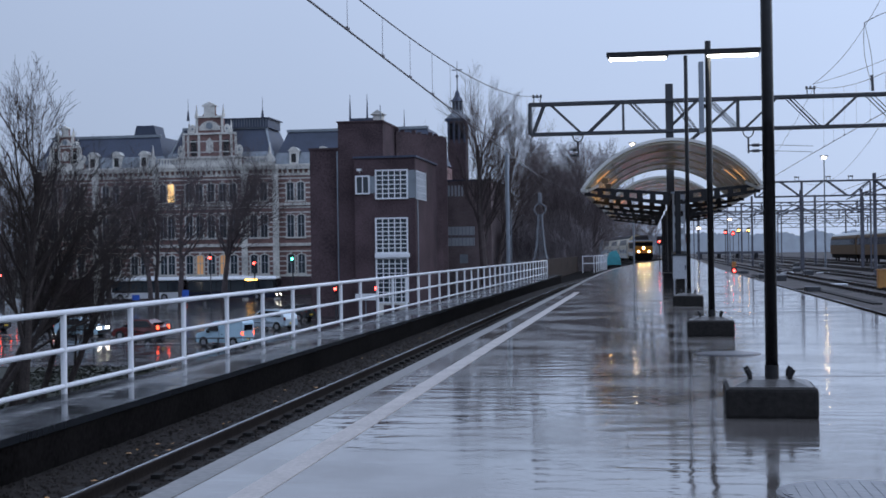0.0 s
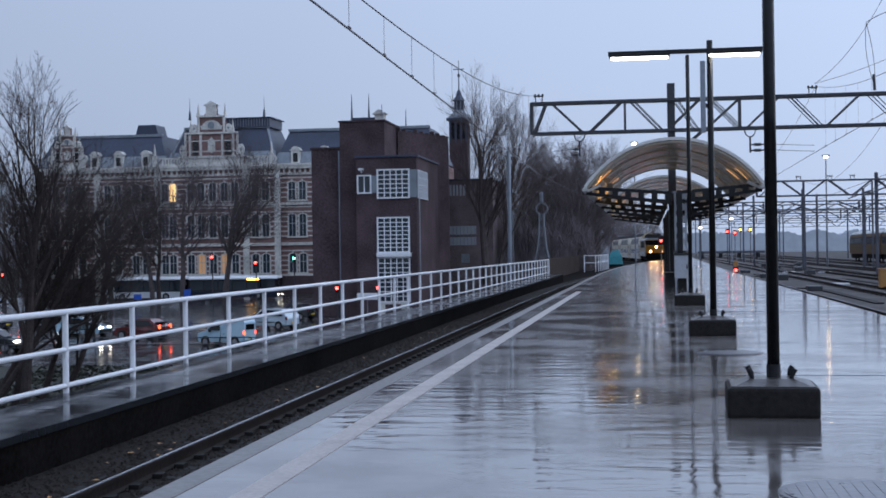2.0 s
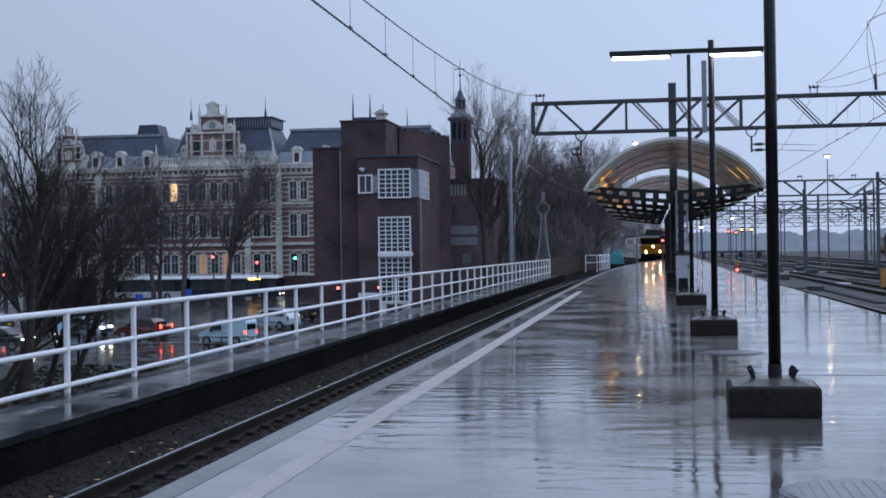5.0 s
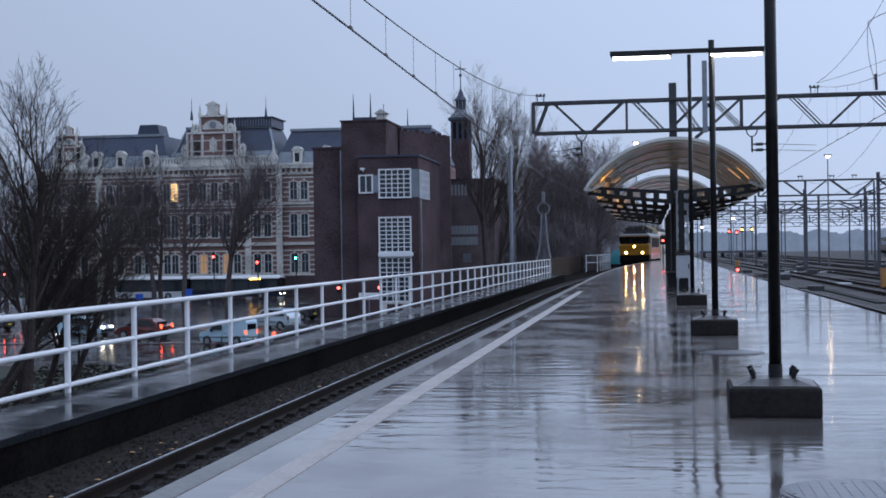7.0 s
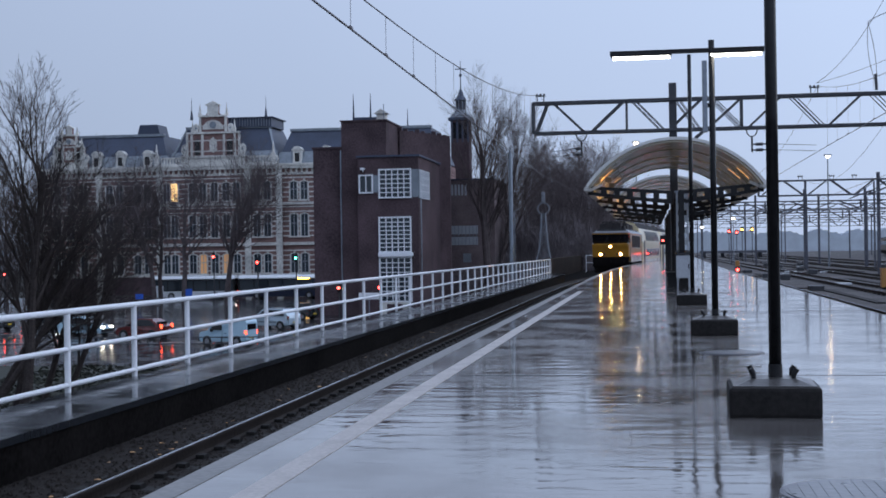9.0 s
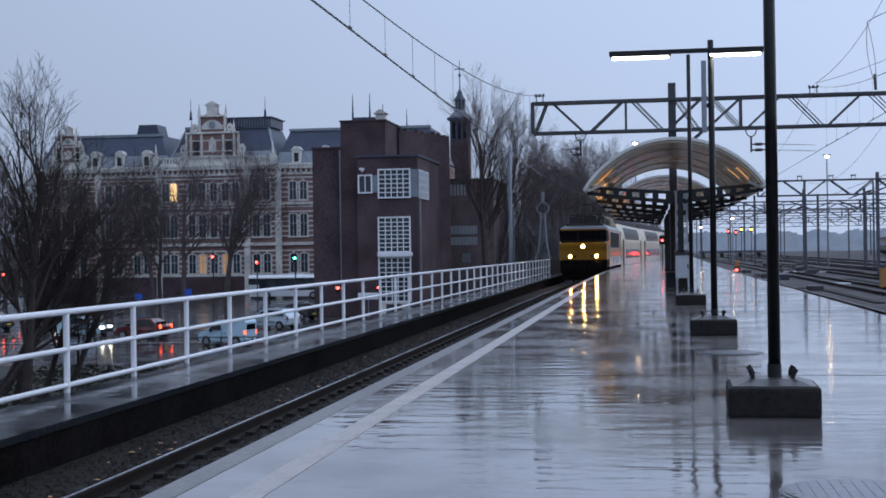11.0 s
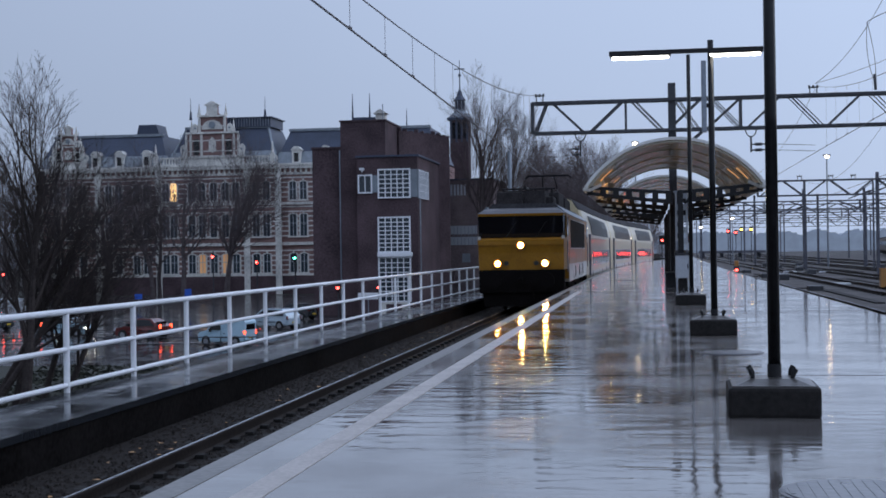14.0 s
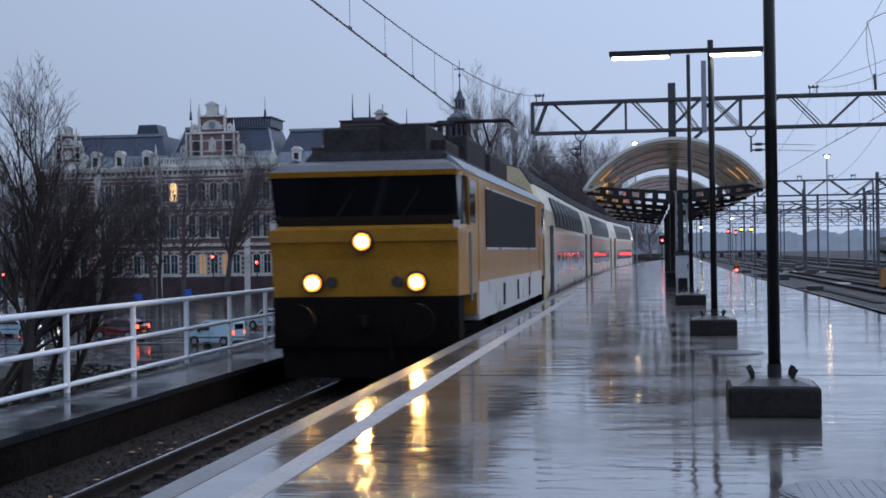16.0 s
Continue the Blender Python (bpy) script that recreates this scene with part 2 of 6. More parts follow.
M = {
    "mast_grey": mat("dull_grey_mast", (0.21, 0.22, 0.24), 0.7, 0.1, var=0.2, spec=0.2),
    # street bark: tone lifted in place of haze
    "bark_street": mat("hazed_street_bark", (0.115, 0.095, 0.096), 0.95, var=0.3, scale=2, spec=0.05),
    # the headlights' orange halo, put into a self-glowing reflector disc
    "reflector": glow("reflector_halo_glow", (1.0, 0.33, 0.03), 2.2),
    "grille": mat("black_grille", (0.012, 0.012, 0.013), 0.75, var=0.3, fine=60, bump=0.3, spec=0.15),
    "wire": mat("dull_copper_wire", (0.19, 0.18, 0.19), 0.9, var=0.1, bump=0.0, spec=0.1),
    # far yard steel and loading deck: haze put into a paler blue-grey
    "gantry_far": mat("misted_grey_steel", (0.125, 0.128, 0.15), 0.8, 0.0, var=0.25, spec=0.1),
    "carriage": mat("dull_carriage_paint", (0.17, 0.135, 0.11), 0.6, var=0.2),
    # far twigs: the mist is put into a paler base colour
    "twig_far": mat("hazed_winter_twig", (0.185, 0.155, 0.158), 1.0, var=0.25, scale=2, spec=0.0),
    "platform": wet_floor("wet_concrete", (0.172, 0.155, 0.146), (0.082, 0.074, 0.071), (1.9, 4.6), 0.5, 0.5),
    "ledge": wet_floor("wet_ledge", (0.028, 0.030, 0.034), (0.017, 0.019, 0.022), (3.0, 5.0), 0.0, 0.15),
    "asphalt": wet_floor("wet_asphalt", (0.045, 0.043, 0.045), (0.024, 0.023, 0.025), (2.0, 2.0), 0.0, 0.27),
    "line": mat("white_line_paint", (0.45, 0.42, 0.40), 0.75, var=0.16, scale=3, fine=30, bump=0.05, spec=0.12),
    "edge": mat("edge_concrete", (0.18, 0.172, 0.166), 0.42, var=0.3, scale=2, coat=0.12, spec=0.4),
    "dark_wall": mat("near_black_concrete", (0.0125, 0.011, 0.0105), 0.95, var=0.4, scale=0.8, spec=0.02),
    "ballast": mat("ballast_stone", (0.031, 0.026, 0.023), 0.9, var=0.45, scale=14, fine=60, bump=0.8, random_tone=0.3, spec=0.12),
    "yard": mat("yard_gravel", (0.100, 0.090, 0.088), 0.8, var=0.5, scale=0.4, fine=9, bump=0.8, spec=0.2),
    "rail": mat("rail_steel_side", (0.034, 0.027, 0.024), 0.75, 0.0, var=0.3, spec=0.12),
    "rail_top": mat("polished_rail_head", (0.55, 0.56, 0.60), 0.22, 1.0, var=0.08, bump=0.0),
    "sleeper": mat("oily_sleeper", (0.020, 0.018, 0.017), 0.8, var=0.3, spec=0.2),
    "white": mat("white_railing_paint", (0.80, 0.81, 0.83), 0.35, var=0.06, bump=0.03),
    "black": mat("black_steel_paint", (0.017, 0.017, 0.019), 0.5, 0.0, var=0.3, bump=0.05, spec=0.25),
    "pole": mat("wet_black_pole", (0.010, 0.010, 0.011), 0.13, 0.0, var=0.3, bump=0.02, coat=0.0, spec=0.2),
    "gantry": mat("weathered_grey_steel", (0.06, 0.062, 0.07), 0.5, 0.4, var=0.2),
    "galv": mat("galvanised_steel", (0.25, 0.28, 0.32), 0.4, 0.7, var=0.15),
    "block": mat("stained_concrete_block", (0.019, 0.017, 0.016), 0.75, var=0.35, scale=2.5, fine=22, bump=0.3, spec=0.2),
    "block_top": mat("wet_concrete_top", (0.060, 0.055, 0.052), 0.35, var=0.2, scale=5, coat=0.2),
    "canopy_in": mat("canopy_lining", (0.60, 0.53, 0.37), 0.25, var=0.08, scale=0.8, bump=0.0),
    "canopy_out": mat("canopy_roof_sheet", (0.42, 0.45, 0.46), 0.35, 0.2, var=0.12),
    "cream": mat("pale_fascia", (0.66, 0.65, 0.62), 0.4, var=0.1),
    "brick": mat("dark_brown_brick", (0.096, 0.065, 0.071), 0.85, var=0.35, scale=0.35, fine=7, bump=0.3, spec=0.2),
    "annex_brick": mat("weathered_grey_brown_brick", (0.20, 0.155, 0.155), 0.85, var=0.3, scale=0.5, fine=7, bump=0.3, spec=0.2),
    "brick_red": mat("old_red_brick", (0.25, 0.145, 0.132), 0.85, var=0.25, scale=0.6, fine=6),
    "stone": mat("pale_sandstone", (0.70, 0.675, 0.62), 0.8, var=0.25, scale=0.35, fine=3),
    "slate": mat("blue_grey_slate", (0.046, 0.060, 0.098), 0.5, var=0.25, scale=0.4, fine=8),
    "lead": mat("pale_zinc_sheet", (0.24, 0.27, 0.30), 0.5, 0.2, var=0.2),
    "bark": mat("wet_bark", (0.056, 0.046, 0.043), 0.9, var=0.3, scale=4, fine=25, spec=0.1),
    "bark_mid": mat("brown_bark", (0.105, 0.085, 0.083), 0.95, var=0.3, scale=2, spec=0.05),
    # far brushwood: colour paled for mist as well
    "ivy": mat("hazed_brush", (0.215, 0.187, 0.193), 1.0, var=0.35, scale=3, spec=0.0),
    "grass": mat("wet_grass", (0.021, 0.023, 0.014), 0.9, var=0.4, scale=0.6, fine=10, bump=0.6),
    "window": glass("window_glass", (0.03, 0.04, 0.05)),
    "coach_glass": glass("tinted_coach_glass", (0.012, 0.012, 0.014), 0.35, 0.08),
    "dark_glass": glass("dark_glass", (0.006, 0.006, 0.008), 0.08),
    "yellow": mat("loco_yellow_paint", (0.34, 0.155, 0.010), 0.35, var=0.2, scale=1.5, fine=20, bump=0.02, coat=0.2),
    "coach_yellow": mat("coach_cream_paint", (0.60, 0.50, 0.31), 0.32, var=0.14, bump=0.02, coat=0.35),
    "coach_grey": mat("pale_grey_paint", (0.52, 0.50, 0.47), 0.30, var=0.14, bump=0.02, coat=0.3),
    "coach_blue": mat("dark_blue_band", (0.03, 0.035, 0.06), 0.6, var=0.1, bump=0.02, coat=0.0, spec=0.1),
    "roof_grey": mat("train_roof_grey", (0.06, 0.058, 0.062), 0.85, var=0.3, spec=0.05),
    "roof_dark": mat("sooty_train_roof", (0.045, 0.040, 0.040), 0.85, var=0.35, scale=3, spec=0.12),
    "cab_roof": mat("wet_grey_cab_roof", (0.10, 0.098, 0.105), 0.5, var=0.25, scale=2, spec=0.3),
    "under": mat("grimy_underframe", (0.009, 0.0075, 0.007), 0.9, var=0.3, spec=0.06),
    "tyre": mat("rubber", (0.012, 0.012, 0.012), 0.8, var=0.2),
    "alloy": mat("wheel_rim", (0.35, 0.35, 0.37), 0.35, 0.8, var=0.1),
    "car_white": mat("pale_blue_white_paint", (0.42, 0.60, 0.70), 0.22, var=0.04, bump=0.0, coat=0.8),
    "car_silver": mat("pale_silver_blue_paint", (0.46, 0.56, 0.63), 0.25, 0.1, var=0.04, bump=0.0, coat=0.8),
    "car_red": mat("red_paint", (0.13, 0.016, 0.014), 0.25, var=0.05, bump=0.0, coat=0.8),
    "car_dark": mat("dark_grey_paint", (0.03, 0.035, 0.04), 0.25, 0.3, var=0.05, bump=0.0, coat=0.8),
    "bus_white": mat("bus_white_paint", (0.80, 0.82, 0.84), 0.3, var=0.04, bump=0.0, coat=0.3),
    "teal": mat("teal_tarpaulin", (0.04, 0.30, 0.34), 0.5, var=0.2, scale=2),
    "orange": mat("dull_orange_paint", (0.45, 0.22, 0.06), 0.5, var=0.2),
    "rust": mat("rusty_sheet_wall", (0.055, 0.04, 0.032), 0.85, var=0.5, scale=0.7, spec=0.1),
    "cabinet": mat("grey_cabinet_paint", (0.40, 0.42, 0.45), 0.35, var=0.1),
    "iron": mat("wet_cast_iron", (0.11, 0.11, 0.125), 0.3, 0.5, var=0.2, coat=0.3),
    "sign_blue": mat("blue_sign", (0.02, 0.10, 0.50), 0.4, var=0.05),
    "tube": glow("lamp_tube", (1.0, 0.97, 0.90), 9.0),
    "head": mat("headlamp_rim", (0.05, 0.045, 0.04), 0.4, 0.6, var=0.2, bump=0.0),
    "headcore": glow("headlight_lens", (1.0, 0.56, 0.17), 260.0),
    "car_head": glow("car_headlight", (1.0, 0.90, 0.75), 14.0),
    "tail": glow("tail_light", (1.0, 0.08, 0.03), 5.0),
    "red": glow("red_signal", (1.0, 0.05, 0.04), 14.0),
    "amber": glow("amber_lamp", (1.0, 0.50, 0.08), 10.0),
    "green": glow("green_signal", (0.10, 1.0, 0.62), 9.0),
    "lampwhite": glow("street_lamp_bulb", (1.0, 0.72, 0.42), 22.0),
    "dim_warm": glow("dim_window", (1.0, 0.55, 0.25), 0.16),
    "warm": glow("lit_window", (1.0, 0.62, 0.25), 1.8),
    # the faint blue emission stands in for haze over the far woods
    "backdrop": mat("haze_glow_trees", (0.20, 0.235, 0.30), 1.0, var=0.2, scale=0.03, fine=0.2, bump=0.0, spec=0.0, emit=(0.10, 0.125, 0.165), power=1.0),
}


# ---------------- mesh helpers ----------------
def thing(name, label, category, group="", m=None, kind=""):
    ob = new(name)
    ob.empty_display_size = 0.3
    if m is not None:
        ob.matrix_basis = m
    return tagged(ob, label, category, group, kind)


def part(name, bm, material, parent=None, label="", smooth=False):
    """Link a bmesh as one mesh object, under a thing or a part."""
    me = bpy.data.meshes.new(name)
    bm.to_mesh(me)
    bm.free()
    me.materials.append(M[material])
    if smooth:
        for p in me.polygons:
            p.use_smooth = True
    ob = new(name, me)
    ob.parent = parent
    return tagged(ob, label)


def again(name, src, parent, m=None):
    """One more object on the mesh of src."""
    ob = new(name, src.data)
    ob.parent = parent
    if m is not None:
        ob.matrix_basis = m
    return ob


def box(bm, x0, x1, y0, y1, z0, z1, bevel=0.0):
    r = bmesh.ops.create_cube(bm, size=1.0, matrix=Matrix.LocRotScale(((x0 + x1) / 2, (y0 + y1) / 2, (z0 + z1) / 2), None, (x1 - x0, y1 - y0, z1 - z0)))
    if bevel:
        edges = list({e for v in r["verts"] for e in v.link_edges})
        bmesh.ops.bevel(bm, geom=edges, offset=bevel, segments=2, affect="EDGES", profile=0.6)
    return bm


def B(*a, **k):
    return box(bmesh.new(), *a, **k)


def rod(bm, p, q, r0, r1=None, seg=8):
    p, q = Vector(p), Vector(q)
    d = q - p
    m = Matrix.Translation((p + q) / 2) @ d.to_track_quat("Z", "Y").to_matrix().to_4x4()
    bmesh.ops.create_cone(bm, cap_ends=True, segments=seg, radius1=r0, radius2=r0 if r1 is None else r1, depth=d.length, matrix=m)
    return bm


def R(*a, **k):
    return rod(bmesh.new(), *a, **k)


def bar(bm, p, q, w, h=None):
    """A square bar from p to q."""
    p, q = Vector(p), Vector(q)
    d = q - p
    m = Matrix.Translation((p + q) / 2) @ d.to_track_quat("Z", "Y").to_matrix().to_4x4() @ Matrix.Diagonal((w, h or w, d.length, 1))
    bmesh.ops.create_cube(bm, size=1.0, matrix=m)
    return bm


def prism(bm, pts, axis, a, b):
    """A solid from an outline: pts are (u, v); axis 'x', 'y' or 'z' is the way it is drawn out, from a to b."""
    def at(u, v, w):
        return {"x": (w, u, v), "y": (u, w, v), "z": (u, v, w)}[axis]
    v0 = [bm.verts.new(at(u, v, a)) for u, v in pts]
    v1 = [bm.verts.new(at(u, v, b)) for u, v in pts]
    n = len(pts)
    bm.faces.new(v0)
    bm.faces.new(v1)
    for i in range(n):
        bm.faces.new((v0[i], v0[(i + 1) % n], v1[(i + 1) % n], v1[i]))
    bmesh.ops.recalc_face_normals(bm, faces=bm.faces[:])
    return bm


def P(pts, axis, a, b):
    return prism(bmesh.new(), pts, axis, a, b)


def loft(rings, close=True):
    """Skin a row of rings of equal length."""
    bm = bmesh.new()
    vs = [[bm.verts.new(p) for p in ring] for ring in rings]
    n = len(vs[0])
    for a, b in zip(vs, vs[1:]):
        for i in range(n if close else n - 1):
            j = (i + 1) % n
            bm.faces.new((a[i], a[j], b[j], b[i]))
    if close:
        bm.faces.new(vs[0])
        bm.faces.new(vs[-1])
    bmesh.ops.recalc_face_normals(bm, faces=bm.faces[:])
    return bm


def wire(name, pts, r, material, parent=None):
    cu = bpy.data.curves.new(name, "CURVE")
    cu.dimensions, cu.bevel_depth, cu.bevel_resolution = "3D", r, 1
    sp = cu.splines.new("POLY")
    sp.points.add(len(pts) - 1)
    for p, q in zip(sp.points, pts):
        p.co = (*q, 1)
    cu.materials.append(M[material])
    ob = new(name, cu)
    ob.parent = parent
    return ob


# ---------------- the line of the track ----------------
RAIL = -0.83
LINE_Y = (-40, 40, 60, 76, 92, 108, 120, 139, 155, 171, 184, 196, 208, 221, 240, 300, 420)
LINE_X = (-4.2, -4.2, -4.2, -4.08, -3.7, -3.05, -2.4, -1.05, 0.2, 1.2, 1.42, 1.15, 0.5, -0.35, -1.9, -7.0, -18.0)
_ys = np.arange(-40, 420, 1.0)
_xs = np.interp(_ys, LINE_Y, LINE_X)
_k = np.hanning(23)
_pad = np.concatenate([np.full(11, _xs[0]), _xs, _xs[-1] + (_xs[-1] - _xs[-2]) * np.arange(1, 12)])
_xs = np.convolve(_pad, _k / _k.sum(), "valid")


def track_x(y):
    return float(np.interp(y, _ys, _xs))


def ribbon(name, material, left, right, z0, z1, y0, y1, step=4.0, parent=None, base=track_x):
    """A slab that follows the track between two offsets from its centre."""
    n = max(1, int((y1 - y0) / step))
    rings = []
    for i in range(n + 1):
        y = y0 + (y1 - y0) * i / n
        x = base(y)
        rings.append([(x + left, y, z0), (x + right, y, z0), (x + right, y, z1), (x + left, y, z1)])
    return part(name, loft(rings), material, parent)

# ---------------- ground, street, platform ----------------
def structure(ob, label, category):
    return tagged(ob, label, category, kind="structure")


STREET = -4.7
structure(part("ground", B(-1500, 1500, -300, 3000, STREET - 0.5, STREET - 0.02), "grass"), "dark wet grass and verge beside the street", "ground")
structure(part("road", B(-140, -9.2, 70, 190, STREET - 0.015, STREET), "asphalt"), "wet dark asphalt street with traffic", "road")
structure(part("embankment", B(-7.62, 260, -60, 900, STREET - 0.02, -1.12), "dark_wall"), "raised near-black railway viaduct carrying the tracks", "embankment")
structure(part("yard_bed", B(4.35, 259, -60, 899, -1.12, -0.98), "yard"), "brown gravel bed of the railway yard", "ground")


def platform():
    """The slab: its track side follows the track, its yard side is straight."""
    ys = [-30, 0, 20, 40, 56, 66, 76, 86, 96, 108, 120, 132, 145, 158, 172, 186, 200, 215]
    rings = []
    for y in ys:
        xl = track_x(y) + 1.78 if y < 216 else 0
        xr = 4.05 + max(0, y - 30) * 0.004 + max(0, y - 80) * 0.012
        rings.append([(xl, y, -0.22), (xr, y, -0.22), (xr, y, 0.0), (xl, y, 0.0)])
    slab = structure(part("platform", loft(rings), "platform"), "wet grey concrete station platform with puddles", "platform")
    ribbon("coping", "edge", 1.65, 1.81, -0.16, 0.004, -30, 214, parent=slab)
    ribbon("white_line", "line", 2.10, 2.26, -0.01, 0.004, -30, 40, parent=slab)
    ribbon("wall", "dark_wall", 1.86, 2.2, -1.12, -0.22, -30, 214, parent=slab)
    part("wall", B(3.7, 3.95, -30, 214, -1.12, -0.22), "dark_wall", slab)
    # expansion joints across the slab
    for y in (13.2, 26.5, 39.5, 53, 66):
        part("joint", B(track_x(y) + 1.8, 4.05, y, y + 0.006, -0.05, 0.002), "dark_wall", slab)


platform()
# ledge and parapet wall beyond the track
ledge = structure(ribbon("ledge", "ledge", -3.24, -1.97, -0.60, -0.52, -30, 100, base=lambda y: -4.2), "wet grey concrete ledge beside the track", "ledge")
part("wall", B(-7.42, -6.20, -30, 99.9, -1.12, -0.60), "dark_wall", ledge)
structure(part("far_parapet", B(-8.2, -7.6, 100, 190, -1.12, 0.55), "rust"), "stained brown parapet wall beyond the white railing", "wall")


def ballast_bed(x0, x1, y0, y1, count, seed, name, label, xline):
    """A sheet of stones: a bumpy bed with loose stones on it, joined."""
    rng = random.Random(seed)
    verts, faces = [], []
    for _ in range(count):
        t = rng.random() ** 1.7
        y = y0 + (y1 - y0) * t
        x = rng.uniform(x0, x1) + xline(y)
        s = rng.uniform(0.022, 0.05)
        z = -1.0 + rng.uniform(-0.012, 0.02)
        k = len(verts)
        a = rng.uniform(0, 6.28)
        for j in range(4):
            r = s * rng.uniform(0.6, 1.1)
            verts.append((x + r * math.cos(a + j * 1.57), y + r * math.sin(a + j * 1.57), z + rng.uniform(-0.01, 0.012)))
        verts.append((x + rng.uniform(-0.3, 0.3) * s, y + rng.uniform(-0.3, 0.3) * s, z + s * rng.uniform(0.5, 0.9)))
        faces += [(k, k + 1, k + 4), (k + 1, k + 2, k + 4), (k + 2, k + 3, k + 4), (k + 3, k, k + 4)]
    me = bpy.data.meshes.new(name)
    me.from_pydata(verts, [], faces)
    me.materials.append(M["ballast"])
    return tagged(new(name, me), label, "ballast", kind="stuff")


bed = structure(ribbon("track_bed", "ballast", -2.02, 1.9, -1.12, -0.985, -30, 260), "dark wet ballast bed under the platform track", "track bed")
ballast_bed(-1.98, 1.5, 4, 60, 30000, 3, "ballast", "loose brown-grey ballast stones between the sleepers", track_x)


def rail_profile(x, y, z):
    return [(x - 0.06, y, z - 0.15), (x + 0.06, y, z - 0.15), (x + 0.06, y, z - 0.135), (x + 0.012, y, z - 0.12), (x + 0.012, y, z - 0.045),
            (x + 0.035, y, z - 0.035), (x + 0.035, y, z - 0.004), (x + 0.03, y, z), (x - 0.03, y, z), (x - 0.035, y, z - 0.004),
            (x - 0.035, y, z - 0.035), (x - 0.012, y, z - 0.045), (x - 0.012, y, z - 0.12), (x - 0.06, y, z - 0.135)]


def track(label, line, y0, y1, step, z=RAIL, near=True):
    """Two rails with a polished running face, on sleepers."""
    tr = thing("railway_track", label, "railway track", "tracks", kind="structure")
    n = int((y1 - y0) / step)
    for side in (-0.752, 0.752):
        rings = [rail_profile(line(y0 + (y1 - y0) * i / n) + side, y0 + (y1 - y0) * i / n, z) for i in range(n + 1)]
        rail = part("rail", loft(rings), "rail", tr)
        tops = []
        for i in range(n + 1):
            y = y0 + (y1 - y0) * i / n
            x = line(y) + side
            tops.append([(x - 0.016, y, z - 0.006), (x + 0.016, y, z - 0.006), (x + 0.016, y, z + 0.003), (x - 0.016, y, z + 0.003)])
        part("running_face", loft(tops), "rail_top", rail, "polished rail head")
    first = None
    y = y0 + 0.3
    while y < min(y1, 95 if near else 130):
        m = pose(line(y), y, z - 0.15)
        if first is None:
            bm = B(-1.25, 1.25, -0.12, 0.12, -0.12, 0.0, bevel=0.015)
            for sx in (-0.752, 0.752):
                box(bm, sx - 0.17, sx - 0.07, -0.07, 0.07, 0.0, 0.045)
                box(bm, sx + 0.07, sx + 0.17, -0.07, 0.07, 0.0, 0.045)
            first = part("sleeper", bm, "sleeper", tr)
            first.matrix_basis = m
        else:
            again("sleeper", first, tr, m)
        y += 0.62 if near else 1.24
    return tr


track("platform track with one polished rail beside the wet platform", track_x, -6, 300, 4.0)


# ---------------- white railing ----------------
def railing():
    rg = thing("railing", "white painted tubular steel railing along the ledge", "railing")
    post = None
    y = 7.36
    while y < 103:
        if post is None:
            post = part("post", R((0, 0, -0.52), (0, 0, 0.51), 0.040, seg=12), "white", rg)
            box_foot = part("foot", B(-0.07, 0.07, -0.07, 0.07, -0.505, -0.485), "white", post)
            post.matrix_basis = pose(-7.42, y, 0)
        else:
            p = again("post", post, rg, pose(-7.42, y, 0))
        y += 2.285
    for z, r in ((0.52, 0.040), (0.035, 0.034), (-0.425, 0.034)):
        part("rail_tube", R((-7.42, 4.0, z), (-7.42, 102.3, z), r, seg=10), "white", rg, smooth=True)
    part("end_post", R((-7.42, 102.3, -0.6), (-7.42, 102.3, 0.52), 0.04, seg=10), "white", rg)


railing()


def small_gate():
    g = thing("barrier", "low white tubular fence beside the far track", "barrier")
    n = 9
    ends = Vector((-5.1, 134, 0)), Vector((-4.5, 156, 0))
    for i in range(n):
        p = ends[0].lerp(ends[1], (i / (n - 1)) ** 0.8)
        part("post", R((p.x, p.y, -1.0), (p.x, p.y, 0.68), 0.045), "white", g)
    part("post", R((-6.2, 134, -1.0), (-6.2, 134, 0.68), 0.045), "white", g)
    for z in (0.66, -0.05):
        part("rail_tube", R((*ends[0][:2], z), (*ends[1][:2], z), 0.035), "white", g)
        part("rail_tube", R((-6.2, 134, z), (-5.1, 134, z), 0.035), "white", g)


# ---------------- lamp posts on concrete blocks ----------------
def lamp_block(y, height, x=0.88):
    g = thing("lamp_post", "black steel lamp post on a low dark concrete block", "lamp post", "platform lamps", pose(x, y, 0, 0, 0, -1.5))
    w = 0.325
    base = part("base_block", B(-w, w, -0.33, 0.33, -0.005, 0.215, bevel=0.025), "block", g, "stained concrete base block")
    part("block_cap", P([(-w + 0.03, -0.3), (w - 0.03, -0.3), (w - 0.03, 0.3), (-w + 0.03, 0.3)], "z", 0.21, 0.225), "block_top", base)
    rings = []
    for k, z in ((0.27, 0.222), (0.16, 0.265)):
        rings.append([(-k, -k, z), (k, -k, z), (k, k, z), (-k, k, z)])
    part("mortar_cone", loft(rings), "block_top", base)
    for sx in (-0.14, 0.14):
        for sy in (-0.12, 0.12):
            bm = R((sx, sy, 0.24), (sx * 1.03, sy, 0.31), 0.016)
            rod(bm, (sx * 1.03, sy, 0.30), (sx * 1.18, sy, 0.335), 0.021)
            part("bolt", bm, "black", base)
    part("pole", R((0.02, 0, 0.24), (0.02, 0, height), 0.046, 0.042, seg=20), "pole", g, smooth=True)
    part("collar", R((0.02, 0, 0.24), (0.02, 0, 0.36), 0.051, seg=16), "black", g)
    return g


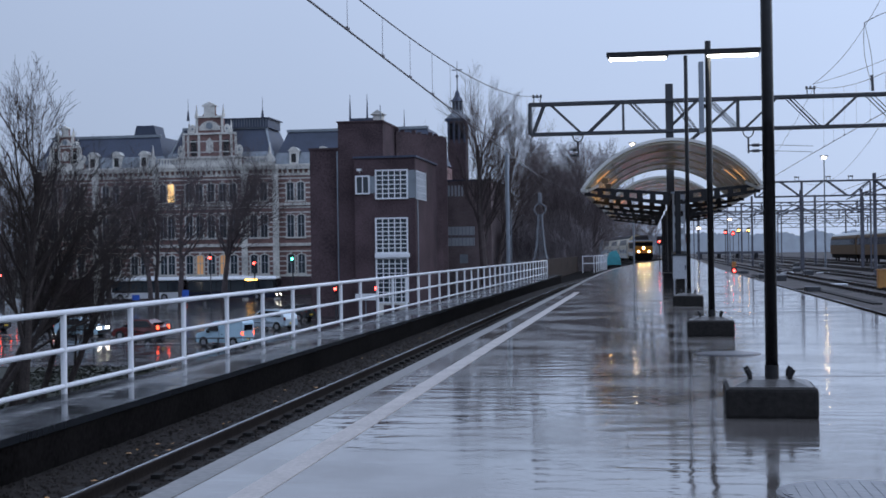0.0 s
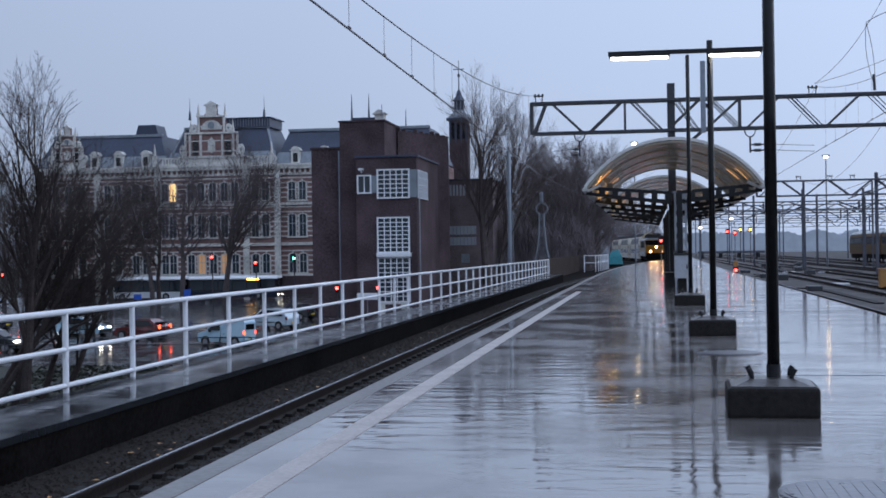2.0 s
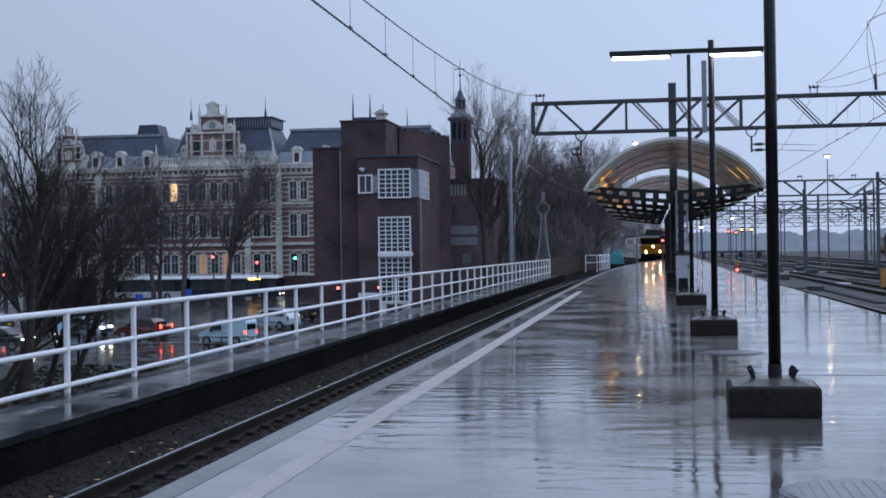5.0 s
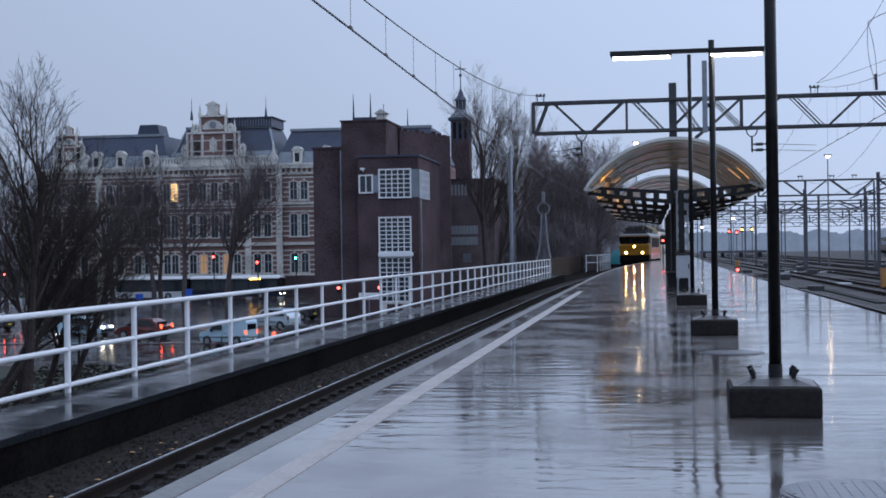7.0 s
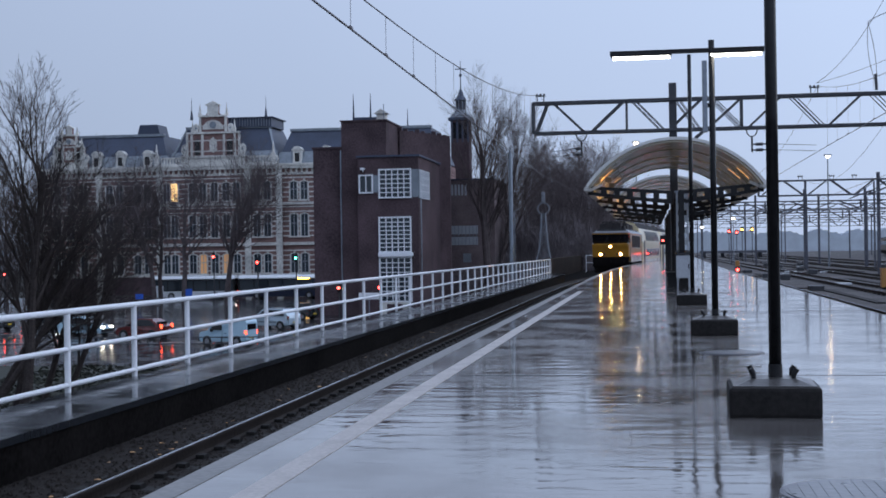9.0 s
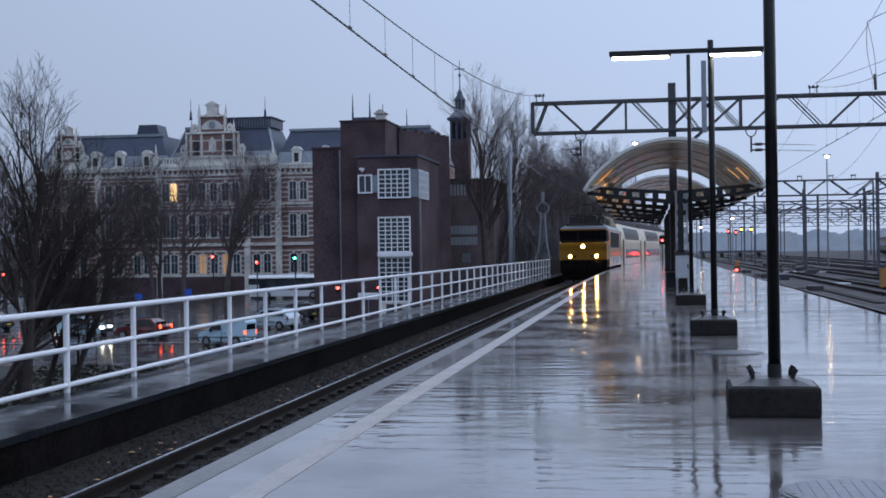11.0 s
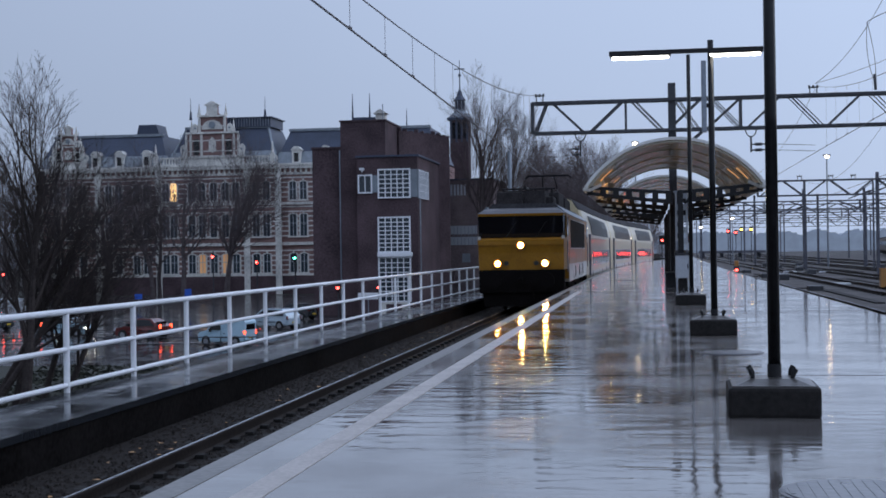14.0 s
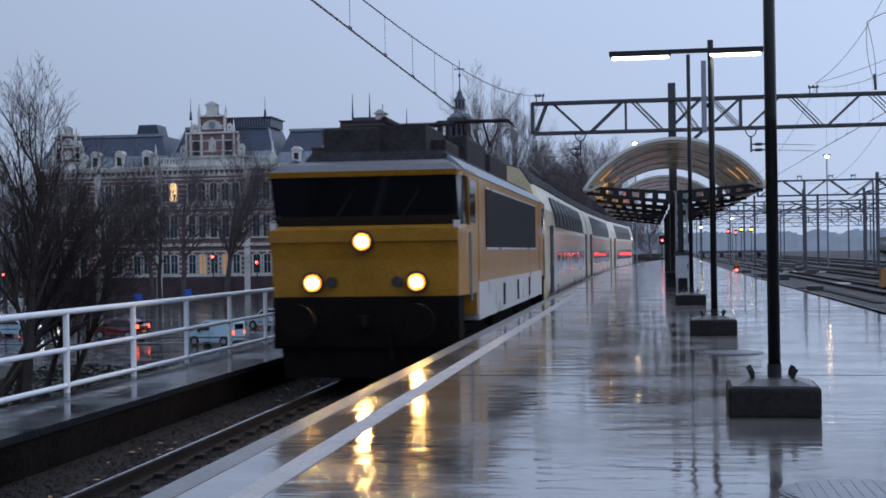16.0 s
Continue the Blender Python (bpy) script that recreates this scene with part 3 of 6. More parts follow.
def strip_lamp(y, x=0.88, z=3.98):
    """A cross arm with a fluorescent fitting on each side."""
    g = thing("strip_light", "twin fluorescent strip lights on a black cross arm", "light fitting", "", pose(x, y, 0, 0, 0, 0))
    part("arm", B(-1.40, 0.76, -0.04, 0.04, 0.0 + z, 0.055 + z), "black", g)
    for a, b in ((-1.39, -0.53), (-0.02, 0.74)):
        f = part("fitting", B(a, b, -0.075, 0.075, z - 0.03, z + 0.012, bevel=0.01), "black", g)
        part("tube", B(a + 0.03, b - 0.03, -0.06, 0.06, z - 0.062, z - 0.028, bevel=0.012), "tube", f, "lit white tube")
    return g


lamp_block(10.22, 4.3)
lamp_block(19.47, 4.15)
lamp_block(29.75, 5.4)
strip_lamp(19.47)
box_sp = thing("loudspeaker", "slim grey column loudspeaker fixed on a lamp post", "loudspeaker", "", pose(0.80, 19.46, 0))
part("casing", B(-0.035, 0.035, -0.05, 0.05, 2.85, 3.86, bevel=0.012), "galv", box_sp)
part("bracket", B(0.02, 0.06, -0.02, 0.02, 3.2, 3.26), "black", box_sp)


def manhole(x, y, r):
    g = thing("manhole_cover", "round wet cast iron manhole cover in the platform", "manhole cover", "manholes", pose(x, y, 0))
    part("rim", R((0, 0, -0.02), (0, 0, 0.006), r, seg=40), "iron", g)
    lid = part("lid", R((0, 0, -0.01), (0, 0, 0.010), r * 0.93, seg=40), "iron", g)
    n = 13
    for i in range(n):
        u = -r * 0.85 + 1.7 * r * i / (n - 1)
        h = math.sqrt(max(0.001, (r * 0.88) ** 2 - u * u))
        part("rib", B(u - 0.012, u + 0.012, -h, h, 0.006, 0.0125), "iron", lid)


manhole(1.02, 6.90, 0.40)
manhole(0.93, 16.02, 0.37)


# ---------------- platform canopies ----------------
def canopy(y0, y1, label):
    """A barrel roof on arched ribs, with slotted cross arms on a middle column."""
    g = thing("platform_canopy", label, "canopy", "platform canopies")
    cx, half, spring, rise = 0.80, 2.66, 3.12, 1.42
    rad = (half * half + rise * rise) / (2 * rise)
    top = math.asin(half / rad)

    def arc(extra, n=28):
        """The roof's section: part of a circle, from eave to eave."""
        out = []
        for i in range(n + 1):
            a = -top + 2 * top * i / n
            out.append((cx + (rad + extra) * math.sin(a), spring + rise - rad + (rad + extra) * math.cos(a)))
        return out
    outer, inner = arc(0.06), arc(0.0)
    shell = lambda o, i, a, b: P(o + i[::-1], "y", a, b)
    part("roof_sheet", shell(arc(0.07), arc(0.03), y0, y1), "canopy_out", g, "pale grey curved roof sheet", smooth=False)
    part("lining", shell(arc(0.029), arc(0.0), y0 + 0.02, y1 - 0.02), "canopy_in", g, "tan ribbed lining")
    for y in (y0 - 0.06, y1):
        part("fascia", shell(arc(0.09), arc(0.0), y, y + 0.06), "cream", g, "cream curved end fascia")
    part("fascia_lip", shell(arc(-0.035), arc(-0.075), y0 - 0.05, y0 + 0.03), "canopy_rib", g, "dark inner lip of the fascia")
    n, ribs = 3, 5
    for k in range(ribs):
        y = y0 + 0.45 + (y1 - y0 - 0.9) * k / (ribs - 1)
        part("rib", shell(arc(0.0), arc(-0.03), y, y + 0.14), "canopy_in", g)
    for a in (-0.62, 0.0, 0.62):
        x = cx + (rad - 0.02) * math.sin(a * top)
        z = spring + rise - rad + (rad - 0.01) * math.cos(a * top)
        part("purlin", B(x - 0.02, x + 0.02, y0 + 0.05, y1 - 0.05, z - 0.012, z + 0.01), "canopy_in", g)
    for s in (-1, 1):
        x = cx + s * (half + 0.02)
        part("gutter", B(x - 0.10, x + 0.10, y0, y1, spring - 0.10, spring + 0.02, bevel=0.03), "cream", g, "cream gutter along the eave")
    for k in range(n):
        y = y0 + 0.5 + (y1 - y0 - 1.0) * k / (n - 1)
        for s in (-1, 1):
            # a slotted arm: a deep plate with a row of small openings
            bm = bmesh.new()
            xa, xb = 0.12, half
            za, zb = spring - 0.32, spring - 0.04
            bar(bm, (cx + s * xa, y, za + 0.15), (cx + s * xb, y, zb + 0.07), 0.05, 0.10)
            bar(bm, (cx + s * xa, y, za - 0.16), (cx + s * xb, y, zb - 0.10), 0.05, 0.10)
            for i in range(7):
                t = i / 6
                x = cx + s * (xa + 0.05 + (xb - xa - 0.12) * t)
                z = za + (zb - za) * t
                box(bm, x - 0.092, x + 0.092, y - 0.024, y + 0.024, z - 0.16, z + 0.15 - 0.08 * t)
            part("slotted_arm", bm, "black", g, "dark slotted steel cross arm")
            part("eave_bracket", bar(bmesh.new(), (cx + s * (half - 0.42), y - 0.04, zb + 0.16), (cx + s * (half - 0.05), y - 0.04, zb - 0.02), 0.05, 0.09), "cream", g)
        col = part("column", B(cx + 0.10, cx + 0.27, y - 0.09, y + 0.09, 0.0, spring - 0.1, bevel=0.02), "black", g)
        part("column_foot", B(cx + 0.07, cx + 0.30, y - 0.13, y + 0.13, 0.0, 0.04), "block", col)
    # warm glints along the lining's curve above the eaves, added as short glowing strips
    for s, spots in ((-1, ((0.68, 2.4), (0.64, 9.0))), (1, ((0.64, 4.6), (0.70, 2.2)))):
        for a, dy in spots:
            rings = []
            for i in range(7):
                b = s * top * (a + 0.17 * i / 6)
                ring = []
                for r, e in ((0.050, -0.025), (0.050, 0.025), (0.075, 0.025), (0.075, -0.025)):
                    ring.append((cx + (rad - r) * math.sin(b), y0 + dy + e, spring + rise - rad + (rad - r) * math.cos(b)))
                rings.append(ring)
            part("strip_light", loft(rings), "lining_glint", g, "glowing strip in place of a warm glint on the lining")
    # added hidden lamps for amber streaks on the wet floor, shaded towards the platform's end
    for dy in (2.6, 6.4, 10.2):
        lx, lz = cx - 2.10, spring + 0.36
        cover = bmesh.new()
        box(cover, lx - 0.10, lx + 0.10, y0 + dy - 0.02, y0 + dy + 0.8, lz + 0.06, lz + 0.09)
        box(cover, lx - 0.10, lx + 0.10, y0 + dy - 0.02, y0 + dy, lz - 0.075, lz + 0.06)
        case = part("louvred_lamp", cover, "canopy_rib", g, "added casing with a lip that hides its tube")
        part("tube", R((lx, y0 + dy + 0.18, lz), (lx, y0 + dy + 0.72, lz), 0.03, seg=8), "streak_tube", case, "added tube that makes the amber streaks on the platform")
    return g


# emission for the reflected glints on the canopy lining
M["lining_glint"] = glow("warm_glint_glow", (1.0, 0.50, 0.18), 0.75)
# tube of the added lamps behind the floor streaks
M["streak_tube"] = glow("streak_tube", (1.0, 0.50, 0.14), 48.0)
M["canopy_rib"] = mat("dull_canopy_rib", (0.36, 0.32, 0.24), 0.4, var=0.15, bump=0.0)
canopy(42.0, 57.0, "barrel-vaulted platform canopy with tan lining and slotted steel arms")
canopy(63.5, 80.0, "farther barrel-vaulted platform canopy beyond the gantry column")


def cabinets():
    g = thing("control_cabinet", "pale grey steel control cabinet on a dark plinth", "cabinet", "", pose(0.98, 40.2, 0))
    part("body", B(-0.22, 0.22, -0.15, 0.15, 0.35, 1.02, bevel=0.02), "cabinet", g)
    part("plinth", B(-0.12, 0.12, -0.1, 0.1, 0.0, 0.35), "block", g)
    part("sloped_hood", P([(-0.17, 1.02), (0.17, 1.02), (0.17, 1.16), (-0.17, 1.09)], "x", -0.24, 0.24), "dark_glass", g)
    part("handle", B(0.12, 0.15, -0.17, -0.15, 0.62, 0.76), "black", g)
    g = thing("platform_bench", "black steel bench beside the canopy column", "bench", "", pose(0.80, 44.6, 0))
    part("seat", B(-0.3, 0.3, -0.8, 0.8, 0.42, 0.46), "black", g)
    part("backrest", B(0.26, 0.31, -0.8, 0.8, 0.5, 0.85), "black", g)
    for y in (-0.6, 0.6):
        part("leg", B(-0.25, 0.25, y - 0.03, y + 0.03, 0.0, 0.42), "black", g)
    g = thing("battened_post", "tall grey battened steel post beside the canopy column", "post", "", pose(1.02, 43.0, 0))
    for x in (-0.19, 0.14):
        part("upright", B(x, x + 0.055, -0.06, 0.06, 0.0, 2.95), "cabinet", g)
    for i in range(8):
        part("batten", B(-0.135, 0.14, -0.05, -0.03, 0.25 + 0.36 * i, 0.45 + 0.36 * i), "cabinet", g)
    part("cap", B(-0.23, 0.23, -0.09, 0.09, 2.95, 3.02), "galv", g)
    part("junction_box", B(-0.16, 0.02, -0.16, -0.06, 1.15, 1.45, bevel=0.02), "galv", g)


cabinets()


# ---------------- overhead line ----------------
def gantry(y, x0, x1, zb, zt, columns, label, group, panel=3.0, w=0.10, top_extra=0.55, steel="gantry", lead=0.0, uprights=None):
    """A box truss: two lattice faces on columns. With lead, the falling diagonals are pairs of thin rods."""
    g = thing("overhead_gantry", label, "gantry", group)
    for yy in (y - 0.35, y + 0.35):
        part("top_chord", bar(bmesh.new(), (x0, yy, zt), (x1, yy, zt), w * 1.5, w), steel, g)
        part("bottom_chord", bar(bmesh.new(), (x0, yy, zb), (x1, yy, zb), w * 1.5, w), steel, g)
        u = x0
        if lead:
            part("diagonal", bar(bmesh.new(), (x0 + 0.12, yy, zb), (x0 + lead - 0.08, yy, zt), w * 0.8), steel, g)
            u = x0 + lead
        k = 0
        while u < x1 - panel / 2:
            mid, b = u + panel / 2, min(u + panel, x1)
            za, zm = (zt, zb) if lead else (zb, zt)
            if lead and k:
                bm = bmesh.new()
                for o in (-0.09, 0.09):
                    bar(bm, (u + 0.30 + o, yy, za), (mid - 0.12 + o, yy, zm), w * 0.36)
                part("diagonal", bm, steel, g)
            else:
                part("diagonal", bar(bmesh.new(), (u + 0.16, yy, za), (mid - 0.14, yy, zm), w * 0.8), steel, g)
            part("diagonal", bar(bmesh.new(), (mid + 0.14, yy, zm), (b - 0.12, yy, za), w * 0.8), steel, g)
            if uprights is None and k % 2 == 0:
                part("upright", bar(bmesh.new(), (b, yy, zb), (b, yy, zt), w * 0.9), steel, g)
            u += panel
            k += 1
        for x in uprights or ():
            part("upright", bar(bmesh.new(), (x, yy, zb), (x, yy, zt), w * 0.9), steel, g)
        for x in (x0, x1):
            part("end_post", bar(bmesh.new(), (x, yy, zb), (x, yy, zt), w), steel, g)
        if lead:
            # bracing beside the platform column
            c = columns[0]
            bm = bmesh.new()
            for o in (-0.09, 0.09):
                bar(bm, (c + 0.18 + o, yy, zt), (c + 1.05 + o, yy, zb), w * 0.36)
            part("diagonal", bm, steel, g)
            part("diagonal", bar(bmesh.new(), (c + 1.42, yy, zb), (c + 2.85, yy, zt), w * 0.8), steel, g)
            part("knee_brace", bar(bmesh.new(), (c + 0.15, yy, zb - 1.05), (c + 1.35, yy, zb), w * 1.1), steel, g)
    for c in columns:
        cw = 0.16 if lead else 0.11
        part("column", B(c - cw, c + cw, y - 0.2, y + 0.2, -1.1, zt + top_extra, bevel=0.02), steel, g)
    return g


def insulator_stand(g, x, y, z):
    bm = bmesh.new()
    for dx in (-0.14, 0.14):
        box(bm, x + dx - 0.02, x + dx + 0.02, y - 0.02, y + 0.02, z, z + 0.22)
    box(bm, x - 0.2, x + 0.2, y - 0.03, y + 0.03, z + 0.22, z + 0.27)
    for dx in (-0.16, 0.0, 0.16):
        rod(bm, (x + dx, y, z + 0.2), (x + dx, y, z + 0.33), 0.045)
    part("insulator_stand", bm, "gantry", g)


def hanger(g, x, y, z, reach):
    """A ring clamp below the chord, with a drop rod and two pull-off arms."""
    bm = bmesh.new()
    for i in range(8):
        a, b = math.pi * (1 + i / 8), math.pi * (1 + (i + 1) / 8)
        rod(bm, (x + 0.22 * math.cos(a), y, z + 0.30 * math.sin(a)), (x + 0.22 * math.cos(b), y, z + 0.30 * math.sin(b)), 0.025, seg=6)
    rod(bm, (x, y, z - 0.3), (x, y, z - 0.95), 0.04)
    part("hanger", bm, "gantry", g)
    bm = bmesh.new()
    for dz in (-0.62, -0.86):
        rod(bm, (x, y, z + dz), (x + reach * 0.28, y, z + dz), 0.03)
        rod(bm, (x + reach * 0.06, y, z + dz), (x + reach * 0.17, y, z + dz), 0.065, seg=8)
        rod(bm, (x + reach * 0.28, y, z + dz), (x + reach, y, z + dz - 0.1), 0.010, seg=6)
    part("pull_off_arm", bm, "gantry", g)


g1 = gantry(58.0, -4.84, 26.0, 6.21, 7.49, (1.05, 22.0), "grey lattice steel gantry spanning the tracks", "gantries", 3.256, top_extra=0.70, lead=0.70, uprights=(-0.88, 3.88, 12.1, 18.6))
for x in (-4.5, 6.82, 10.6, 14.5):
    insulator_stand(g1, x, 57.7, 7.55)
hanger(g1, -2.79, 57.65, 6.12, -1.3)
hanger(g1, 4.27, 57.65, 6.12, 2.6)


def catenary(x, ys, zs, contact, label, r=0.012, x_end=None, droppers=True):
    """A messenger wire that sags, its contact wire and the droppers."""
    g = thing("overhead_wire", label, "overhead wire", "overhead wires")
    xe = x if x_end is None else x_end
    fx = lambda y: x + (xe - x) * (y - ys[0]) / (ys[1] - ys[0])
    pts, n = [], 36
    for i in range(n + 1):
        t = i / n
        y = ys[0] + (ys[1] - ys[0]) * t
        z = zs[0] + (zs[1] - zs[0]) * t - zs[2] * 4 * t * (1 - t)
        pts.append((fx(y), y, z))
    wire("messenger_wire", pts, r * 0.75, "wire", g)
    wire("contact_wire", [(fx(ys[0]), ys[0], contact), (fx(ys[1]), ys[1], contact)], r * 1.0, "wire", g)
    y = ys[0] + 2.05
    while droppers and y < ys[1] - 1:
        t = (y - ys[0]) / (ys[1] - ys[0])
        z = zs[0] + (zs[1] - zs[0]) * t - zs[2] * 4 * t * (1 - t)
        wire("dropper", [(fx(y), y, z), (fx(y), y, contact)], r * 0.28, "wire", g)
        part("clamp", R((fx(y), y - 0.06, contact + 0.02), (fx(y), y + 0.06, contact + 0.02), 0.025, seg=6), "wire", g)
        y += 2.75
    return g


catenary(-3.75, (-38, 57.7), (8.0, 7.84, 3.0), 4.44, "dark overhead line with droppers above the platform track", 0.015, -4.5)
catenary(-4.5, (57.7, 118), (7.84, 7.9, 2.4), 4.44, "dark overhead line receding over the far track", 0.007, -2.5, False)


# ---------------- the train ----------------
def shell_rings(profile, stations):
    """stations: (y, sx, z_shift) scale the half-width of the profile along the length."""
    return [[(x * sx, y, z) for x, z in profile] for y, sx in stations]


def bogie(parent, y, axles=2, gap=2.8, r=0.5):
    b = part("bogie", B(-1.15, 1.15, y - gap / 2 - 0.7, y + gap / 2 + 0.7, 0.42, 0.85, bevel=0.05), "under", parent)
    for i in range(axles):
        yy = y - gap / 2 + gap * i / max(1, axles - 1)
        for s in (-1, 1):
            part("wheel", R((s * 0.69, yy, r), (s * 0.82, yy, r), r, seg=20), "under", b)
    for s in (-1, 1):
        part("side_frame", B(s * 1.17 - 0.05, s * 1.17 + 0.05, y - gap / 2 - 0.6, y + gap / 2 + 0.6, 0.4, 0.7), "under", b)
    return b


def pantograph(parent, y, raised):
    p = part("pantograph_base", B(-0.7, 0.7, y - 0.9, y + 0.9, 3.63, 4.1), "roof_dark", parent)
    if raised:
        bm = bmesh.new()
        for s in (-0.35, 0.35):
            rod(bm, (s, y - 0.7, 4.1), (s * 0.9, y + 0.8, 4.65), 0.035)
            rod(bm, (s * 0.9, y + 0.8, 4.65), (s * 0.7, y - 0.1, 5.2), 0.025)
        part("pantograph_arm", bm, "roof_dark", p)
        bm = R((-0.85, y - 0.25, 5.22), (0.85, y - 0.25, 5.22), 0.03)
        rod(bm, (-0.85, y + 0.1, 5.22), (0.85, y + 0.1, 5.22), 0.03)
        for s in (-1, 1):
            rod(bm, (s * 0.85, y - 0.25, 5.22), (s * 1.0, y - 0.25, 5.1), 0.025)
            rod(bm, (s * 0.85, y + 0.1, 5.22), (s * 1.0, y + 0.1, 5.1), 0.025)
        part("contact_shoe", bm, "roof_dark", p)
    else:
        part("pantograph_arm", R((0, y - 0.8, 4.2), (0, y + 0.8, 4.2), 0.06), "roof_dark", p)


def locomotive():
    g = thing("locomotive", "yellow electric locomotive with lit headlights and sooty roof", "locomotive")
    L = 16.6
    w = 1.485
    # side walls between the cabs
    part("side_body", P([(-w, 1.05), (w, 1.05), (w, 3.25), (w - 0.28, 3.50), (-w + 0.28, 3.50), (-w, 3.25)], "y", 1.7, L - 1.7), "yellow", g, "dull yellow side wall")
    part("valance", P([(-w - 0.012, 0.95), (w + 0.012, 0.95), (w + 0.012, 1.55), (-w - 0.012, 1.55)], "y", 1.9, L - 1.9), "coach_grey", g, "light grey lower band")
    for end, s in ((0.0, 1), (L, -1)):
        Y = lambda d: end + s * d
        # lower nose: slanted yellow front, tapering to the sides
        front = []
        for z, d, hw in ((1.40, 0.16, 1.41), (1.95, 0.10, 1.425), (2.36, 0.02, 1.435), (2.46, 0.16, 1.425)):
            front.append([(-w, Y(1.75), z), (-w, Y(0.62), z), (-hw, Y(d), z), (hw, Y(d), z), (w, Y(0.62), z), (w, Y(1.75), z)])
        part("cab_front", loft(front), "yellow", g, "yellow cab front")
        part("cab_ledge", loft([[(-1.43, Y(0.0), 2.22), (1.43, Y(0.0), 2.22), (1.43, Y(0.3), 2.22), (-1.43, Y(0.3), 2.22)],
                                [(-1.44, Y(-0.02), 2.40), (1.44, Y(-0.02), 2.40), (1.44, Y(0.3), 2.44), (-1.44, Y(0.3), 2.44)]]), "yellow", g)
        # windscreen, leaning forwards to the roof
        ws = []
        for z, d in ((2.43, 0.32), (3.20, 0.06)):
            ws.append([(-1.455, Y(1.2), z), (-1.45, Y(d + 0.28), z), (-1.41, Y(d), z), (1.41, Y(d), z), (1.45, Y(d + 0.28), z), (1.455, Y(1.2), z)])
        part("windscreen", loft(ws), "dark_glass", g, "dark reflecting windscreen")
        part("wiper", R((-0.5, Y(0.25), 2.5), (-0.15, Y(0.13), 3.0), 0.012, seg=6), "black", g)
        part("wiper", R((0.5, Y(0.25), 2.5), (0.85, Y(0.13), 3.0), 0.012, seg=6), "black", g)
        for sx in (-1, 1):
            part("cab_side", P([(Y(1.0), 2.42), (Y(1.75), 2.42), (Y(1.75), 3.30), (Y(0.75), 3.30)], "x", sx * w - 0.03 * (sx > 0), sx * w + 0.03 * (sx < 0)), "yellow", g)
            part("cab_window", P([(Y(1.05), 2.5), (Y(1.6), 2.5), (Y(1.6), 3.15), (Y(0.9), 3.15)], "x", sx * (w + 0.004) - 0.005, sx * (w + 0.004) + 0.005), "dark_glass", g)
            part("cab_pillar", bar(bmesh.new(), (sx * 1.38, Y(0.42), 2.42), (sx * 1.44, Y(0.45), 3.25), 0.07), "black", g)
        vis = []
        for z, d, hw in ((3.19, 0.03, 1.42), (3.27, 0.0, 1.44)):
            vis.append([(-w, Y(1.75), z), (-w, Y(0.5), z), (-hw, Y(d), z), (hw, Y(d), z), (w, Y(0.5), z), (w, Y(1.75), z)])
        part("visor_band", loft(vis), "yellow", g, "thin yellow band over the windscreen")
        top = []
        for z, d, hw in ((3.271, 0.02, 1.43), (3.38, 0.25, 1.30), (3.47, 0.8, 1.15)):
            top.append([(-hw - 0.06, Y(1.75), z), (-hw, Y(d), z), (hw, Y(d), z), (hw + 0.06, Y(1.75), z)])
        part("cab_roof", loft(top), "cab_roof", g)
        # lamps: two low, one high
        if end == 0.0:
            for lx, lz, d in ((-0.79, 1.61, 0.12), (0.79, 1.61, 0.12), (0.0, 2.22, -0.01)):
                ring = []
                for i in range(25):
                    c, s1 = math.cos(2 * math.pi * i / 24), math.sin(2 * math.pi * i / 24)
                    ring.append([(lx + q * c, Y(v), lz + q * s1) for q, v in ((0.126, d + 0.05), (0.175, d + 0.05), (0.165, d - 0.06), (0.134, d - 0.06))])
                rim = loft(ring)
                lamp = part("headlight", rim, "head", g, "round headlight with a dark rim")
                part("reflector", R((lx, Y(d - 0.05), lz), (lx, Y(d + 0.02), lz), 0.127, seg=20), "reflector", lamp, "amber reflector glowing as the lamp's halo")
                part("lens", R((lx, Y(d - 0.058), lz), (lx, Y(d - 0.045), lz), 0.082, seg=20), "headcore", lamp, "lit lens")
            for lx in (-0.5, 0.5):
                part("tail_lamp", R((lx, Y(0.05), 1.62), (lx, Y(0.16), 1.62), 0.08, seg=16), "head", g, "unlit dark marker lamp")
        # skirt, buffers, coupling
        part("buffer_beam", B(-1.42, 1.42, min(Y(0.12), Y(0.7)), max(Y(0.12), Y(0.7)), 0.62, 1.40, bevel=0.04), "under", g)
        part("snow_plough", P([(-1.25, 0.18), (1.25, 0.18), (1.32, 0.66), (-1.32, 0.66)], "y", min(Y(0.2), Y(0.42)), max(Y(0.2), Y(0.42))), "under", g)
        for sx in (-0.88, 0.88):
            buf = part("buffer", R((sx, Y(-0.42), 1.05), (sx, Y(0.15), 1.05), 0.10, seg=14), "under", g)
            part("buffer_head", R((sx, Y(-0.5), 1.05), (sx, Y(-0.42), 1.05), 0.26, seg=18), "under", buf)
        part("coupling_hook", B(-0.06, 0.06, min(Y(-0.3), Y(0.15)), max(Y(-0.3), Y(0.15)), 0.95, 1.12), "under", g)
        part("hose", R((0.35, Y(0.08), 1.0), (0.42, Y(0.02), 0.45), 0.03, seg=8), "under", g)
        for sx in (-1, 1):
            part("handrail", R((sx * 1.5, Y(0.95), 1.3), (sx * 1.5, Y(0.95), 2.35), 0.02, seg=6), "galv", g)
